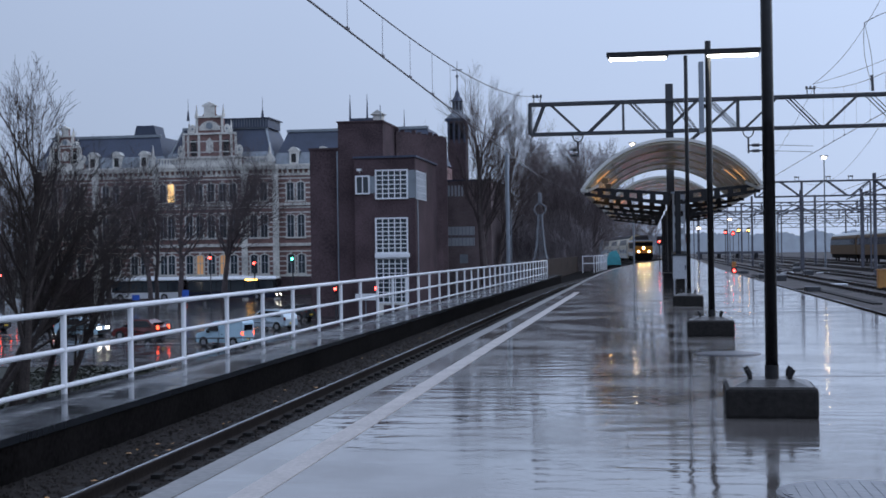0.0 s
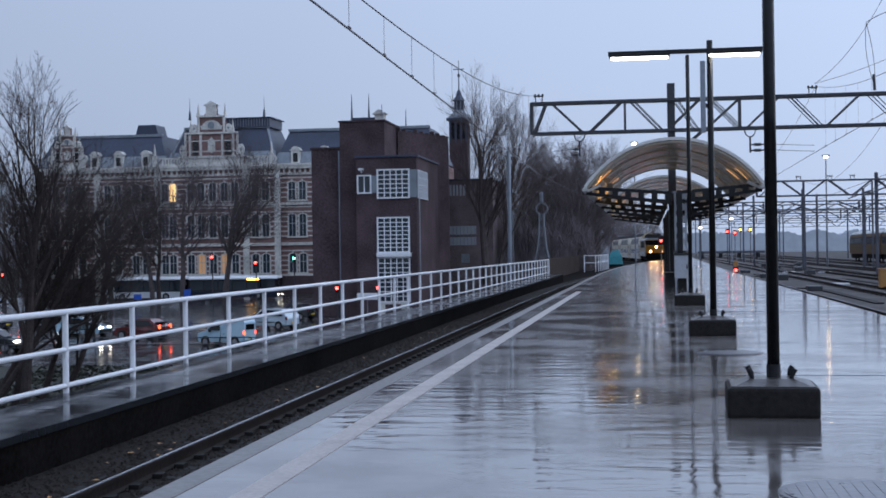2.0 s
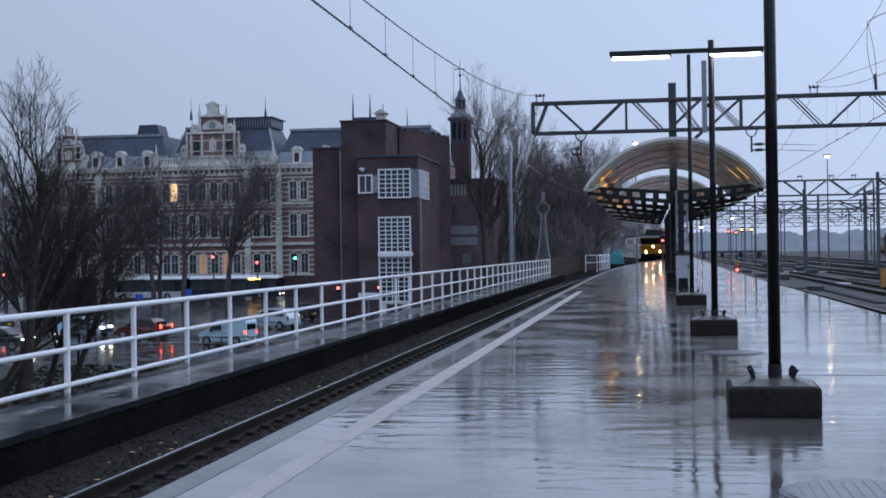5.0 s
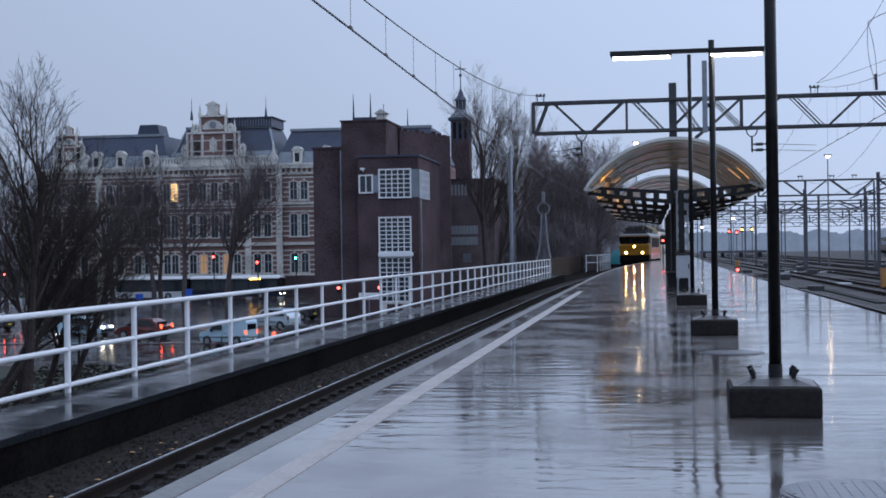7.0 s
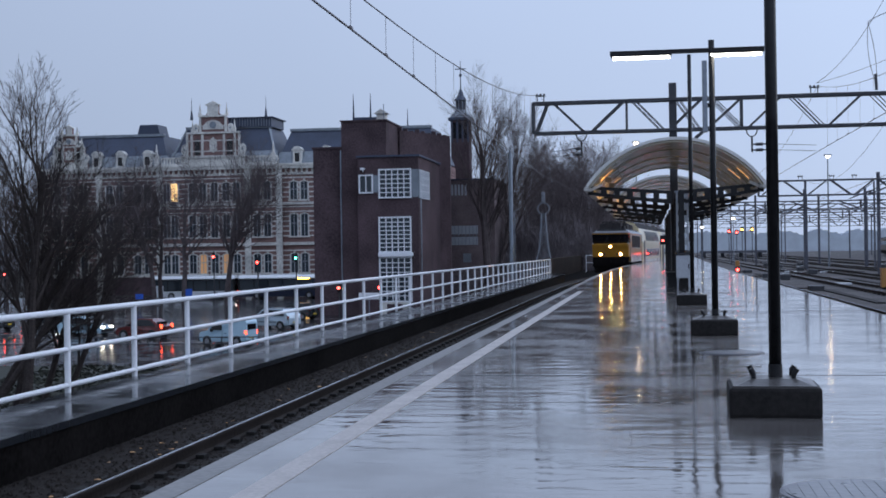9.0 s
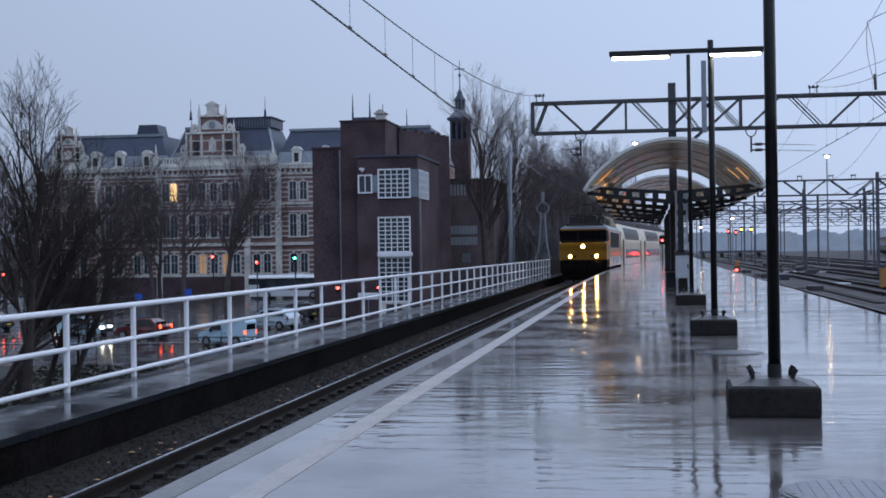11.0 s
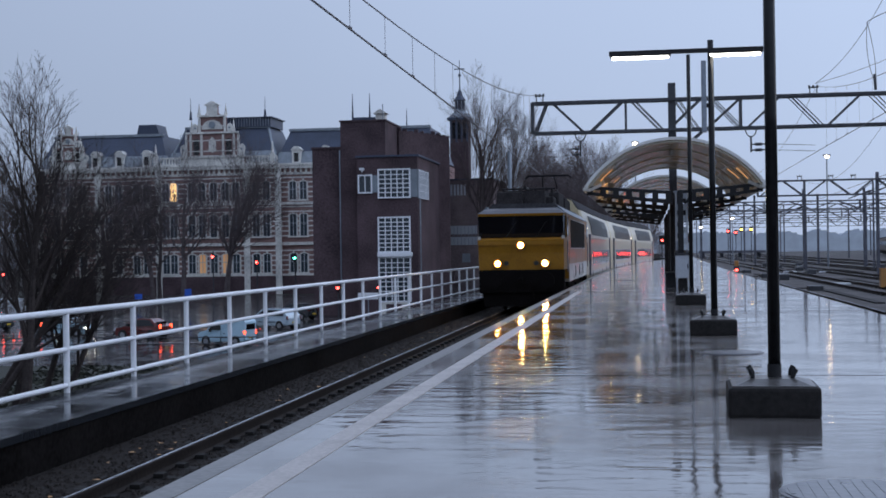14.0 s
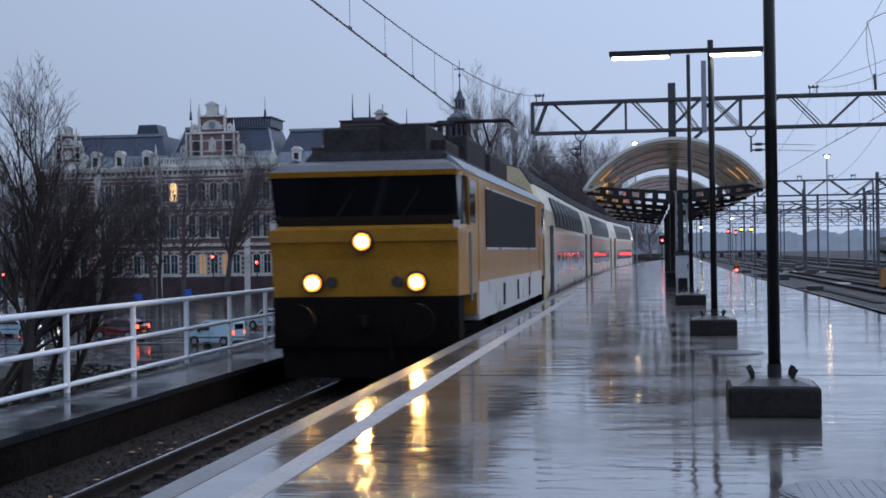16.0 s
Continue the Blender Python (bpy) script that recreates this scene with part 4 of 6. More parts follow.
            part("mirror", B(sx * 1.40 - 0.045, sx * 1.40 + 0.045, min(Y(0.1), Y(0.18)), max(Y(0.1), Y(0.18)), 2.40, 2.52), "coach_grey", g)
    # roof
    part("roof", P([(-1.2, 3.48), (1.2, 3.48), (1.05, 3.64), (-1.05, 3.64)], "y", 1.2, L - 1.2), "roof_grey", g)
    for sx in (-1, 1):
        part("roof_slope", P([(sx * 1.21, 3.525), (sx * 1.50, 3.26), (sx * 1.46, 3.25), (sx * 1.17, 3.49)], "y", 0.7, L - 0.7), "lead", g, "pale sloping roof edge")
        part("vent_grille", B(sx * (w + 0.004) - 0.012, sx * (w + 0.004) + 0.012, 3.0, 13.0, 2.10, 3.10), "grille", g, "long dark ventilation grille")
        fr = bmesh.new()
        for z in (2.08, 3.10):
            box(fr, sx * (w + 0.006) - 0.014, sx * (w + 0.006) + 0.014, 2.95, 13.05, z, z + 0.035)
        part("grille_frame", fr, "coach_grey", g)
        for y in (2.0, 14.2):
            part("door", B(sx * (w + 0.003) - 0.008, sx * (w + 0.003) + 0.008, y, y + 0.62, 1.58, 3.2), "yellow", g)
        for y in (5.6, 8.3, 11.0):
            part("step", B(sx * (w + 0.005) - 0.02, sx * (w + 0.005) + 0.02, y, y + 0.25, 1.05, 1.45), "under", g)
    part("roof_box", B(-0.95, -0.05, 1.5, 2.9, 3.44, 4.06, bevel=0.05), "roof_dark", g)
    part("roof_box", B(0.05, 0.95, 2.2, 3.7, 3.55, 3.90, bevel=0.05), "roof_dark", g)
    rack = bmesh.new()
    for x in (-0.85, -0.28, 0.28, 0.85):
        rod(rack, (x, 3.1, 3.62), (x, 3.1, 4.20), 0.05, seg=6)
    rod(rack, (-0.95, 3.1, 4.22), (0.95, 3.1, 4.22), 0.035, seg=6)
    part("busbar_rack", rack, "roof_dark", g, "insulated roof busbar")
    part("roof_box", B(-1.0, 1.0, 4.4, 7.2, 3.60, 4.14, bevel=0.05), "roof_dark", g)
    part("roof_box", B(-1.0, 1.0, 8.0, 11.4, 3.60, 4.06, bevel=0.05), "roof_dark", g)
    bm = bmesh.new()
    for y in (3.9, 7.6):
        for sx in (-0.6, 0.0, 0.6):
            rod(bm, (sx, y, 3.62), (sx, y, 4.3), 0.06)
    part("roof_insulators", bm, "roof_dark", g)
    pantograph(g, 13.2, True)
    pantograph(g, 2.6, False)
    part("tank", B(-1.2, 1.2, 6.3, 10.3, 0.35, 1.06, bevel=0.05), "under", g)
    bogie(g, 3.4)
    bogie(g, L - 3.4)
    return g


def coach():
    g = thing("double_deck_coach", "pale double-deck railway coach with two rows of windows", "railway coach", "coaches")
    L, w = 25.8, 1.39
    prof = [(-w, 0.45), (w, 0.45), (w + 0.03, 1.2), (w + 0.03, 2.6), (w - 0.06, 3.2), (w - 0.28, 3.85), (w - 0.62, 4.3), (0.0, 4.52),
            (-w + 0.62, 4.3), (-w + 0.28, 3.85), (-w + 0.06, 3.2), (-w - 0.03, 2.6), (-w - 0.03, 1.2)]
    body = part("body", loft(shell_rings(prof, ((0.0, 0.90), (0.25, 0.985), (0.6, 1.0), (L - 0.6, 1.0), (L - 0.25, 0.985), (L, 0.90)))), "coach_yellow", g, "pale yellow coach body")
    roof = []
    for y, k in ((0.05, 0.93), (0.5, 1.012), (L - 0.5, 1.012), (L - 0.05, 0.93)):
        roof.append([((w - 0.27) * k, y, 3.87), ((w - 0.61) * k, y, 4.32), (0.0, y, 4.545), ((-w + 0.61) * k, y, 4.32), ((-w + 0.27) * k, y, 3.87), (0, y, 3.9)])
    part("roof", loft(roof), "roof_grey", body, "grey curved roof")
    for s in (-1, 1):
        part("lower_band", B(s * (w + 0.034) - 0.006, s * (w + 0.034) + 0.006, 3.6, L - 3.6, 1.22, 2.0), "coach_grey", body)
        part("skirt", B(s * (w + 0.010) - 0.012, s * (w + 0.010) + 0.012, 3.0, L - 3.0, 0.46, 1.16), "coach_grey", body, "light grey skirt")
        win = None
        for i in range(9):
            y = 4.3 + i * 1.95
            part("lower_window", B(s * (w + 0.036) - 0.006, s * (w + 0.036) + 0.006, y, y + 1.45, 1.32, 1.98), "dark_glass", body)
            bm = bmesh.new()
            pts = [(w + 0.02, 2.74), (w - 0.05, 3.22), (w - 0.20, 3.66), (w - 0.19, 3.67), (w - 0.036, 3.225), (w + 0.034, 2.74)]
            part("upper_window", prism(bm, [(s * x, z) for x, z in pts], "y", y, y + 1.72), "coach_glass", body)
        for y in (1.5, L - 2.8):
            d = part("door", B(s * (w + 0.036) - 0.008, s * (w + 0.036) + 0.008, y, y + 1.3, 0.8, 2.75), "coach_blue", body, "dark blue entrance door")
            part("door_window", B(s * (w + 0.046) - 0.004, s * (w + 0.046) + 0.004, y + 0.2, y + 1.1, 1.6, 2.5), "coach_glass", d)
    part("gangway", B(-0.6, 0.6, -0.3, 0.1, 0.9, 3.2, bevel=0.04), "under", g)
    part("gangway", B(-0.6, 0.6, L - 0.1, L + 0.3, 0.9, 3.2, bevel=0.04), "under", g)
    bogie(g, 3.0, gap=2.5, r=0.46)
    bogie(g, L - 3.0, gap=2.5, r=0.46)
    return g


LOCO = locomotive()
COACHES = [coach()]
COACHES += [copy_thing(COACHES[0], pose(0, 0, 0)) for _ in range(2)]
SPEED, ARRIVAL = 12.58, 19.7      # metres a second, and how far off the front is at the end


def on_line(y):
    return Vector((track_x(y), y, RAIL + 0.0006 * max(0, y - 20)))


def vehicle_rows(offset, length, b0, b1):
    """Poses along the line for a vehicle that starts offset metres behind the train's front."""
    rows = []
    for i in range(33):
        t = i * 0.5
        y = ARRIVAL + SPEED * (16.0 - t) + offset
        p, q = on_line(y + b0), on_line(y + b1)
        d = (q - p).normalized()
        o = p - d * b0
        rows.append((t, pose(o.x, o.y, o.z, 0, 0, math.degrees(math.atan2(-d.x, d.y)))))
    return rows


# ---------------- long brick and stone building across the street ----------------
FY = 195.0


def arched_window(w, h):
    """Window in its stone surround, at the wall's face; returns the meshes to be shared."""
    fr = bmesh.new()
    t = 0.16
    box(fr, -w / 2 - t, -w / 2, -0.16, 0.05, 0, h)
    box(fr, w / 2, w / 2 + t, -0.16, 0.05, 0, h)
    box(fr, -w / 2 - t - 0.08, w / 2 + t + 0.08, -0.24, 0.05, -0.22, 0)
    n = 8
    for i in range(n):
        a, b = math.pi * i / n, math.pi * (i + 1) / n
        r0, r1 = w / 2, w / 2 + t + 0.06
        k = 0.55
        pts = [(-r0 * math.cos(a), h + k * r0 * math.sin(a)), (-r1 * math.cos(a), h + k * r1 * math.sin(a)),
               (-r1 * math.cos(b), h + k * r1 * math.sin(b)), (-r0 * math.cos(b), h + k * r0 * math.sin(b))]
        prism(fr, pts, "y", -0.17, 0.05)
    box(fr, -0.10, 0.10, -0.22, 0.05, h + 0.25 * w, h + 0.62 * w)
    gl = bmesh.new()
    pts = [(-w / 2, 0.0), (w / 2, 0.0)] + [(w / 2 * math.cos(math.pi * i / 8), h + 0.55 * w / 2 * math.sin(math.pi * i / 8)) for i in range(9)]
    prism(gl, pts[:2] + pts[2:], "y", -0.06, 0.04)
    bars = bmesh.new()
    box(bars, -0.04, 0.04, -0.09, -0.05, 0, h + 0.2 * w)
    box(bars, -w / 2, w / 2, -0.09, -0.05, h * 0.62, h * 0.62 + 0.08)
    box(bars, -w / 2, -w / 2 + 0.06, -0.09, -0.05, 0, h)
    box(bars, w / 2 - 0.06, w / 2, -0.09, -0.05, 0, h)
    return fr, gl, bars


def gable(parent, cx, z0, half, height, y, big):
    """A stepped Renaissance gable with niches, scrolls, pinnacles and a small pediment on top."""
    s = height / 9.5
    outline = [(-half, 0), (half, 0), (half, 1.2 * s), (half * 0.86, 1.3 * s), (half * 0.80, 4.6 * s), (half * 0.58, 4.9 * s), (half * 0.46, 5.4 * s),
               (half * 0.42, 7.1 * s), (half * 0.26, 7.3 * s), (half * 0.17, 7.8 * s), (half * 0.17, 8.9 * s),
               (-half * 0.17, 8.9 * s), (-half * 0.17, 7.8 * s), (-half * 0.26, 7.3 * s), (-half * 0.42, 7.1 * s), (-half * 0.46, 5.4 * s),
               (-half * 0.58, 4.9 * s), (-half * 0.80, 4.6 * s), (-half * 0.86, 1.3 * s), (-half, 1.2 * s)]
    body = part("gable", P([(cx + u, z0 + v) for u, v in outline], "y", y, y + 0.6), "brick_red", parent, "red brick stepped gable with pale stone trim")
    for v0, v1, e, n in ((1.45, 4.6, 0.82, 2), (5.0, 7.1, 0.43, 1)):
        for i in range(n):
            v = v0 + (v1 - v0) * (i + 0.35) / n
            part("stone_band", B(cx - half * e, cx + half * e, y - 0.05, y, z0 + v * s, z0 + (v + 0.16) * s), "stone", body)
    part("top_house", B(cx - half * 0.17, cx + half * 0.17, y - 0.10, y, z0 + 7.4 * s, z0 + 8.9 * s), "stone", body)
    part("base_course", B(cx - half, cx + half, y - 0.12, y, z0, z0 + 1.15 * s), "stone", body)
    for q in (-1, 1):
        for u, v, r in ((0.92, 2.3, 0.62), (0.54, 5.5, 0.55)):
            pts = [(cx + q * half * u + q * r * 0.75 * math.cos(a), z0 + (v + 1.25 * r * math.sin(a)) * s) for a in [2 * math.pi * i / 14 for i in range(14)]]
            scroll = part("scroll", P(pts, "y", y - 0.10, y + 0.35), "stone", body, "carved stone scroll")
            part("scroll_eye", R((cx + q * half * u, y - 0.16, z0 + v * s), (cx + q * half * u, y - 0.10, z0 + v * s), r * 0.3, seg=10), "lead", scroll)
    part("pediment", P([(cx - half * 0.24, z0 + 8.9 * s), (cx + half * 0.24, z0 + 8.9 * s), (cx + half * 0.2, z0 + 9.05 * s), (cx, z0 + 9.55 * s), (cx - half * 0.2, z0 + 9.05 * s)], "y", y - 0.2, y + 0.7), "stone", body)
    for v, e in ((1.15, 1.02), (4.65, 0.84), (7.15, 0.46)):
        part("cornice", B(cx - half * e, cx + half * e, y - 0.28, y, z0 + v * s, z0 + (v + 0.28) * s), "stone", body)
    for u in (-0.82, -0.68, -0.34, 0.34, 0.68, 0.82):
        part("pilaster", B(cx + half * u - 0.16, cx + half * u + 0.16, y - 0.18, y, z0 + 1.45 * s, z0 + 4.6 * s), "stone", body)
    for u in (-0.51, 0.51):
        pts = [(cx + half * u - 0.45, z0 + 1.5 * s), (cx + half * u + 0.45, z0 + 1.5 * s)]
        pts += [(cx + half * u + 0.45 * math.cos(math.pi * i / 8), z0 + 3.5 * s + 0.45 * math.sin(math.pi * i / 8)) for i in range(9)]
        part("niche", P(pts, "y", y - 0.02, y + 0.1), "dark_glass", body)
    part("brick_field", B(cx - half * 0.3, cx + half * 0.3, y - 0.03, y + 0.1, z0 + 1.5 * s, z0 + 4.5 * s), "brick_red", body)
    part("shield", P([(cx - 0.55, z0 + 2.2 * s), (cx, z0 + 1.8 * s), (cx + 0.55, z0 + 2.2 * s), (cx + 0.55, z0 + 3.6 * s), (cx, z0 + 4.2 * s), (cx - 0.55, z0 + 3.6 * s)], "y", y - 0.16, y - 0.02), "stone", body)
    pts = [(cx + half * 0.33 * math.cos(math.pi * i / 12), z0 + 5.3 * s + 1.4 * s * math.sin(math.pi * i / 12)) for i in range(13)]
    part("tympanum", P(pts, "y", y - 0.12, y), "stone", body)
    for q in (-1, 1):
        part("upper_pilaster", B(cx + q * half * 0.40 - 0.17, cx + q * half * 0.40 + 0.17, y - 0.18, y, z0 + 4.9 * s, z0 + 7.1 * s), "stone", body)
    part("roundel", R((cx, y - 0.20, z0 + 5.95 * s), (cx, y - 0.12, z0 + 5.95 * s), 0.52 * s, seg=16), "lead", body, "grey round dial")
    for u, v in ((-0.92, 1.3), (0.92, 1.3), (-0.66, 4.9), (0.66, 4.9), (-0.42, 7.3), (0.42, 7.3)):
        bm = B(cx + half * u - 0.2, cx + half * u + 0.2, y, y + 0.4, z0 + v * s, z0 + (v + 0.5) * s)
        rod(bm, (cx + half * u, y + 0.2, z0 + (v + 0.5) * s), (cx + half * u, y + 0.2, z0 + (v + 1.9) * s), 0.19, 0.03, seg=8)
        bmesh.ops.create_icosphere(bm, subdivisions=1, radius=0.2, matrix=Matrix.Translation((cx + half * u, y + 0.2, z0 + (v + 0.9) * s)))
        part("pinnacle", bm, "stone", body)


def mansard(parent, x0, x1, y0, y1, z0, z1, inset, name="roof"):
    rings = [[(x0, y0, z0), (x1, y0, z0), (x1, y1, z0), (x0, y1, z0)],
             [(x0 + inset * 0.7, y0 + inset, z1), (x1 - inset * 0.7, y0 + inset, z1), (x1 - inset * 0.7, y1 - inset, z1), (x0 + inset * 0.7, y1 - inset, z1)]]
    r = part(name, loft(rings), "slate", parent, "blue-grey slate mansard roof")
    part("roof_edge", B(x0 + inset * 0.7 - 0.2, x1 - inset * 0.7 + 0.2, y0 + inset - 0.25, y0 + inset + 0.6, z1 - 0.15, z1 + 0.25), "lead", r)
    part("zinc_foot", loft([[(x0 + 0.1, y0 - 0.05, z0 + 0.05), (x1 - 0.1, y0 - 0.05, z0 + 0.05), (x1 - 0.1, y0 + 0.2, z0 + 0.05), (x0 + 0.1, y0 + 0.2, z0 + 0.05)],
                            [(x0 + 0.4, y0 + inset * 0.36 - 0.08, z0 + (z1 - z0) * 0.36), (x1 - 0.4, y0 + inset * 0.36 - 0.08, z0 + (z1 - z0) * 0.36),
                             (x1 - 0.4, y0 + inset * 0.36 + 0.1, z0 + (z1 - z0) * 0.36), (x0 + 0.4, y0 + inset * 0.36 + 0.1, z0 + (z1 - z0) * 0.36)]]), "lead", r)
    return r


def grand_building():
    g = thing("office_building", "ornate brick building with stone bands, gables and slate mansard roofs", "building")
    x0, x1, top = -92.0, -30.0, 14.3
    pav = (-72.3, -53.7)
    part("wall", B(x0, pav[0], FY, FY + 16, STREET, top), "brick_red", g)
    part("wall", B(pav[1], x1, FY, FY + 16, STREET, top), "brick_red", g)
    part("wall", B(pav[0], pav[1], FY - 1.0, FY + 16, STREET, top), "brick_red", g)
    floors = ((-1.45, 2.5, 3.6), (3.9, 3.0, 3.0), (9.3, 2.4, 2.6))
    segs = ((x0, pav[0], FY), (pav[0], pav[1], FY - 1.0), (pav[1], x1, FY))
    for a, b, y in segs:
        part("plinth", B(a, b, y - 0.25, y, STREET, -2.0), "brick", g)
        for z, h, d in ((-1.95, 0.3, 0.22), (2.55, 0.45, 0.28), (8.55, 0.4, 0.25), (13.0, 0.35, 0.2), (13.9, 0.5, 0.6), (14.35, 0.3, 0.75)):
            part("string_course", B(a - (0.1 if a != x0 else 0), b + 0.1, y - d, y, z, z + h), "stone", g)
        z = -1.2
        while z < 12.8:
            if not any(abs(z - c) < 0.5 for c in (2.7, 8.7)):
                part("stone_band", B(a, b, y - 0.05, y, z, z + 0.2), "stone", g)
            z += 0.72
        x, dentil = a + 0.5, None
        while x < b - 0.4:
            if dentil is None:
                dentil = part("dentil", B(0, 0.28, -0.3, 0, 0, 0.55), "stone", g)
                dentil.matrix_basis = pose(x, y, 13.35)
            else:
                again("dentil", dentil, g, pose(x, y, 13.35))
            x += 0.8
    for x, y in ((-91.6, FY), (-82.2, FY), (-72.3, FY - 1.0), (-58.7, FY - 1.0), (-53.9, FY - 1.0), (-45.0, FY)):
        part("pilaster", B(x - 0.45, x + 0.45, y - 0.32, y, STREET, 13.9), "stone", g, "pale stone pilaster")
    meshes = {}
    spots = []
    for cx in (-88.9, -86.8, -84.7, -80.6, -79.0, -76.2, -74.6):
        spots.append((cx, FY))
    for cx in (-71.2, -70.0, -67.2, -65.6, -63.8, -62.0, -60.4, -57.3, -55.7):
        spots.append((cx, FY - 1.0))
    for cx in (-51.95, -50.35, -47.6, -46.0, -42.5, -40.9, -37.0, -35.4):
        spots.append((cx, FY))
    lit = {(-68.0, 2), (-70.0, 2), (-62.0, 0), (-65.6, 0)}
    for cx, y in spots:
        for f, (z, h, _) in enumerate(floors):
            glow_here = (cx, f) in lit
            m = pose(cx, y, z)
            if f not in meshes:
                fr, gl, bars = arched_window(1.08, h)
                a = part("window", fr, "stone", g)
                p = part("pane", gl, "window", a)
                s = part("glazing_grid", bars, "cabinet", a)
                meshes[f] = (a, p, s)
                a.matrix_basis = m
            else:
                a = again("window", meshes[f][0], g, m)
                p = again("pane", meshes[f][1], a)
                again("glazing_grid", meshes[f][2], a)
            if glow_here:
                me = p.data.copy()
                me.materials[0] = M["warm" if f == 2 else "dim_warm"]
                p.data = me
    # roofs
    mansard(g, x0, pav[0] + 1, FY + 0.3, FY + 15.5, 14.6, 19.6, 2.6)
    mansard(g, pav[1] - 1, x1, FY + 0.3, FY + 15.5, 14.6, 19.75, 2.6)
    r = mansard(g, pav[0] + 1.2, pav[1] - 0.4, FY - 0.6, FY + 13, 14.6, 20.4, 3.0)
    part("roof_deck", B(-66.6, -55.8, FY + 2.0, FY + 9, 20.4, 21.75), "slate", r)
    for q in range(15):
        part("deck_slat", B(-62.0 + q * 0.42, -61.92 + q * 0.42, FY + 1.93, FY + 2.0, 20.5, 21.7), "lead", r)
    for xa, xb in ((pav[0] + 1.3, pav[0] + 3.3), (pav[1] - 0.5, pav[1] - 2.5)):
        part("hip_flashing", bar(bmesh.new(), (xa, FY - 0.66, 14.7), (xb, FY + 2.34, 20.4), 0.32, 0.14), "lead", r, "pale zinc hip flashing")
    part("roof_cornice", B(-66.8, -55.5, FY + 1.8, FY + 9.3, 21.75, 21.9), "slate", r)
    for x in (-68.2, -56.6):
        part("finial", rod(R((x, FY + 2, 21.7), (x, FY + 2, 23.0), 0.25, 0.12), (x, FY + 2, 23.0), (x, FY + 2, 25.0), 0.06, 0.02, seg=6), "slate", r)
    for a, b in ((-72.0, -68.8), (-58.6, -54.0)):
        bal = bmesh.new()
        box(bal, a, b, FY - 1.3, FY - 1.0, 15.6, 15.85)
        box(bal, a, b, FY - 1.3, FY - 1.0, 14.65, 14.85)
        x = a
        while x < b:
            box(bal, x, x + 0.22, FY - 1.25, FY - 1.05, 14.85, 15.6)
            x += 0.45
        part("balustrade", bal, "stone", g)
    gable(g, -63.8, 14.6, 4.9, 9.5, FY - 1.2, True)
    gable(g, -86.8, 14.6, 2.9, 6.6, FY - 0.3, False)
    for x in (-82.7, -78.9, -74.6, -51.4, -47.0, -42.0):
        d = part("dormer", B(x - 0.65, x + 0.65, FY + 0.1, FY + 2.2, 14.6, 16.6), "stone", g, "small stone dormer")
        part("dormer_window", B(x - 0.35, x + 0.35, FY + 0.06, FY + 0.1, 14.9, 16.2), "dark_glass", d)
        part("dormer_cap", P([(x - 0.85, 16.6), (x + 0.85, 16.6), (x + 0.4, 17.1), (x + 0.15, 17.2), (x - 0.15, 17.2), (x - 0.4, 17.1)], "y", FY, FY + 2.2), "stone", d)
    part("roof_house", P([(-77.7, 19.5), (-73.9, 19.5), (-74.4, 21.4), (-77.2, 21.4)], "y", FY + 4, FY + 8), "slate", g)
    for x in (-72.7, -54.7):
        bm = B(x - 0.32, x + 0.32, FY - 1.35, FY - 0.7, 14.6, 16.2)
        rod(bm, (x, FY - 1.0, 16.2), (x, FY - 1.0, 17.9), 0.26, 0.04, seg=8)
        part("pinnacle", bm, "stone", g)
    for x in (-43.4, -40.8):
        part("finial", R((x, FY + 3, 19.0), (x, FY + 3, 25.0), 0.25, 0.03, seg=6), "slate", g)


grand_building()


def clock_spire():
    g = thing("church_spire", "dark slender spire with a weather vane behind bare trees", "spire", "", pose(-31.2, 225, 0))
    octagon = lambda k, z: [(k * math.cos(math.pi * (i + 0.5) / 4), 2 + k * math.sin(math.pi * (i + 0.5) / 4), z) for i in range(8)]
    part("shaft", B(-1.55, 1.55, 0.45, 3.55, STREET, 23.3), "brick", g)
    for s in (-1.35, -0.45, 0.45, 1.35):
        part("belfry_post", B(s - 0.14, s + 0.14, 0.25, 0.5, 19.6, 23.3), "slate", g)
    for s in (-0.9, 0.0, 0.9):
        part("belfry_opening", B(s - 0.26, s + 0.26, 0.40, 0.452, 20.2, 22.9), "grille", g)
    part("cornice", B(-1.95, 1.95, 0.05, 3.95, 23.3, 23.75), "slate", g)
    part("roof_bell", loft([octagon(k, z) for k, z in ((2.0, 23.75), (1.75, 24.2), (1.15, 24.7), (0.92, 25.2))]), "lead", g, "pale curved roof skirt")
    part("lantern", loft([octagon(k, z) for k, z in ((0.72, 25.2), (0.72, 26.7))]), "slate", g)
    for i in range(8):
        a = math.pi * (i + 0.5) / 4
        part("lantern_post", R((0.84 * math.cos(a), 2 + 0.84 * math.sin(a), 25.2), (0.84 * math.cos(a), 2 + 0.84 * math.sin(a), 26.8), 0.09, seg=6), "lead", g)
    part("lantern_cap", loft([octagon(k, z) for k, z in ((1.12, 26.75), (0.95, 27.0), (0.5, 27.6), (0.42, 28.1), (0.12, 28.7))]), "slate", g)
    part("needle", R((0, 2, 28.6), (0, 2, 33.6), 0.12, 0.04, seg=6), "slate", g)
    part("ball", R((0, 2, 30.8), (0, 2, 31.2), 0.24, 0.24, seg=8), "slate", g)
    part("vane", B(-0.9, 0.9, 1.97, 2.03, 32.0, 32.16), "slate", g)
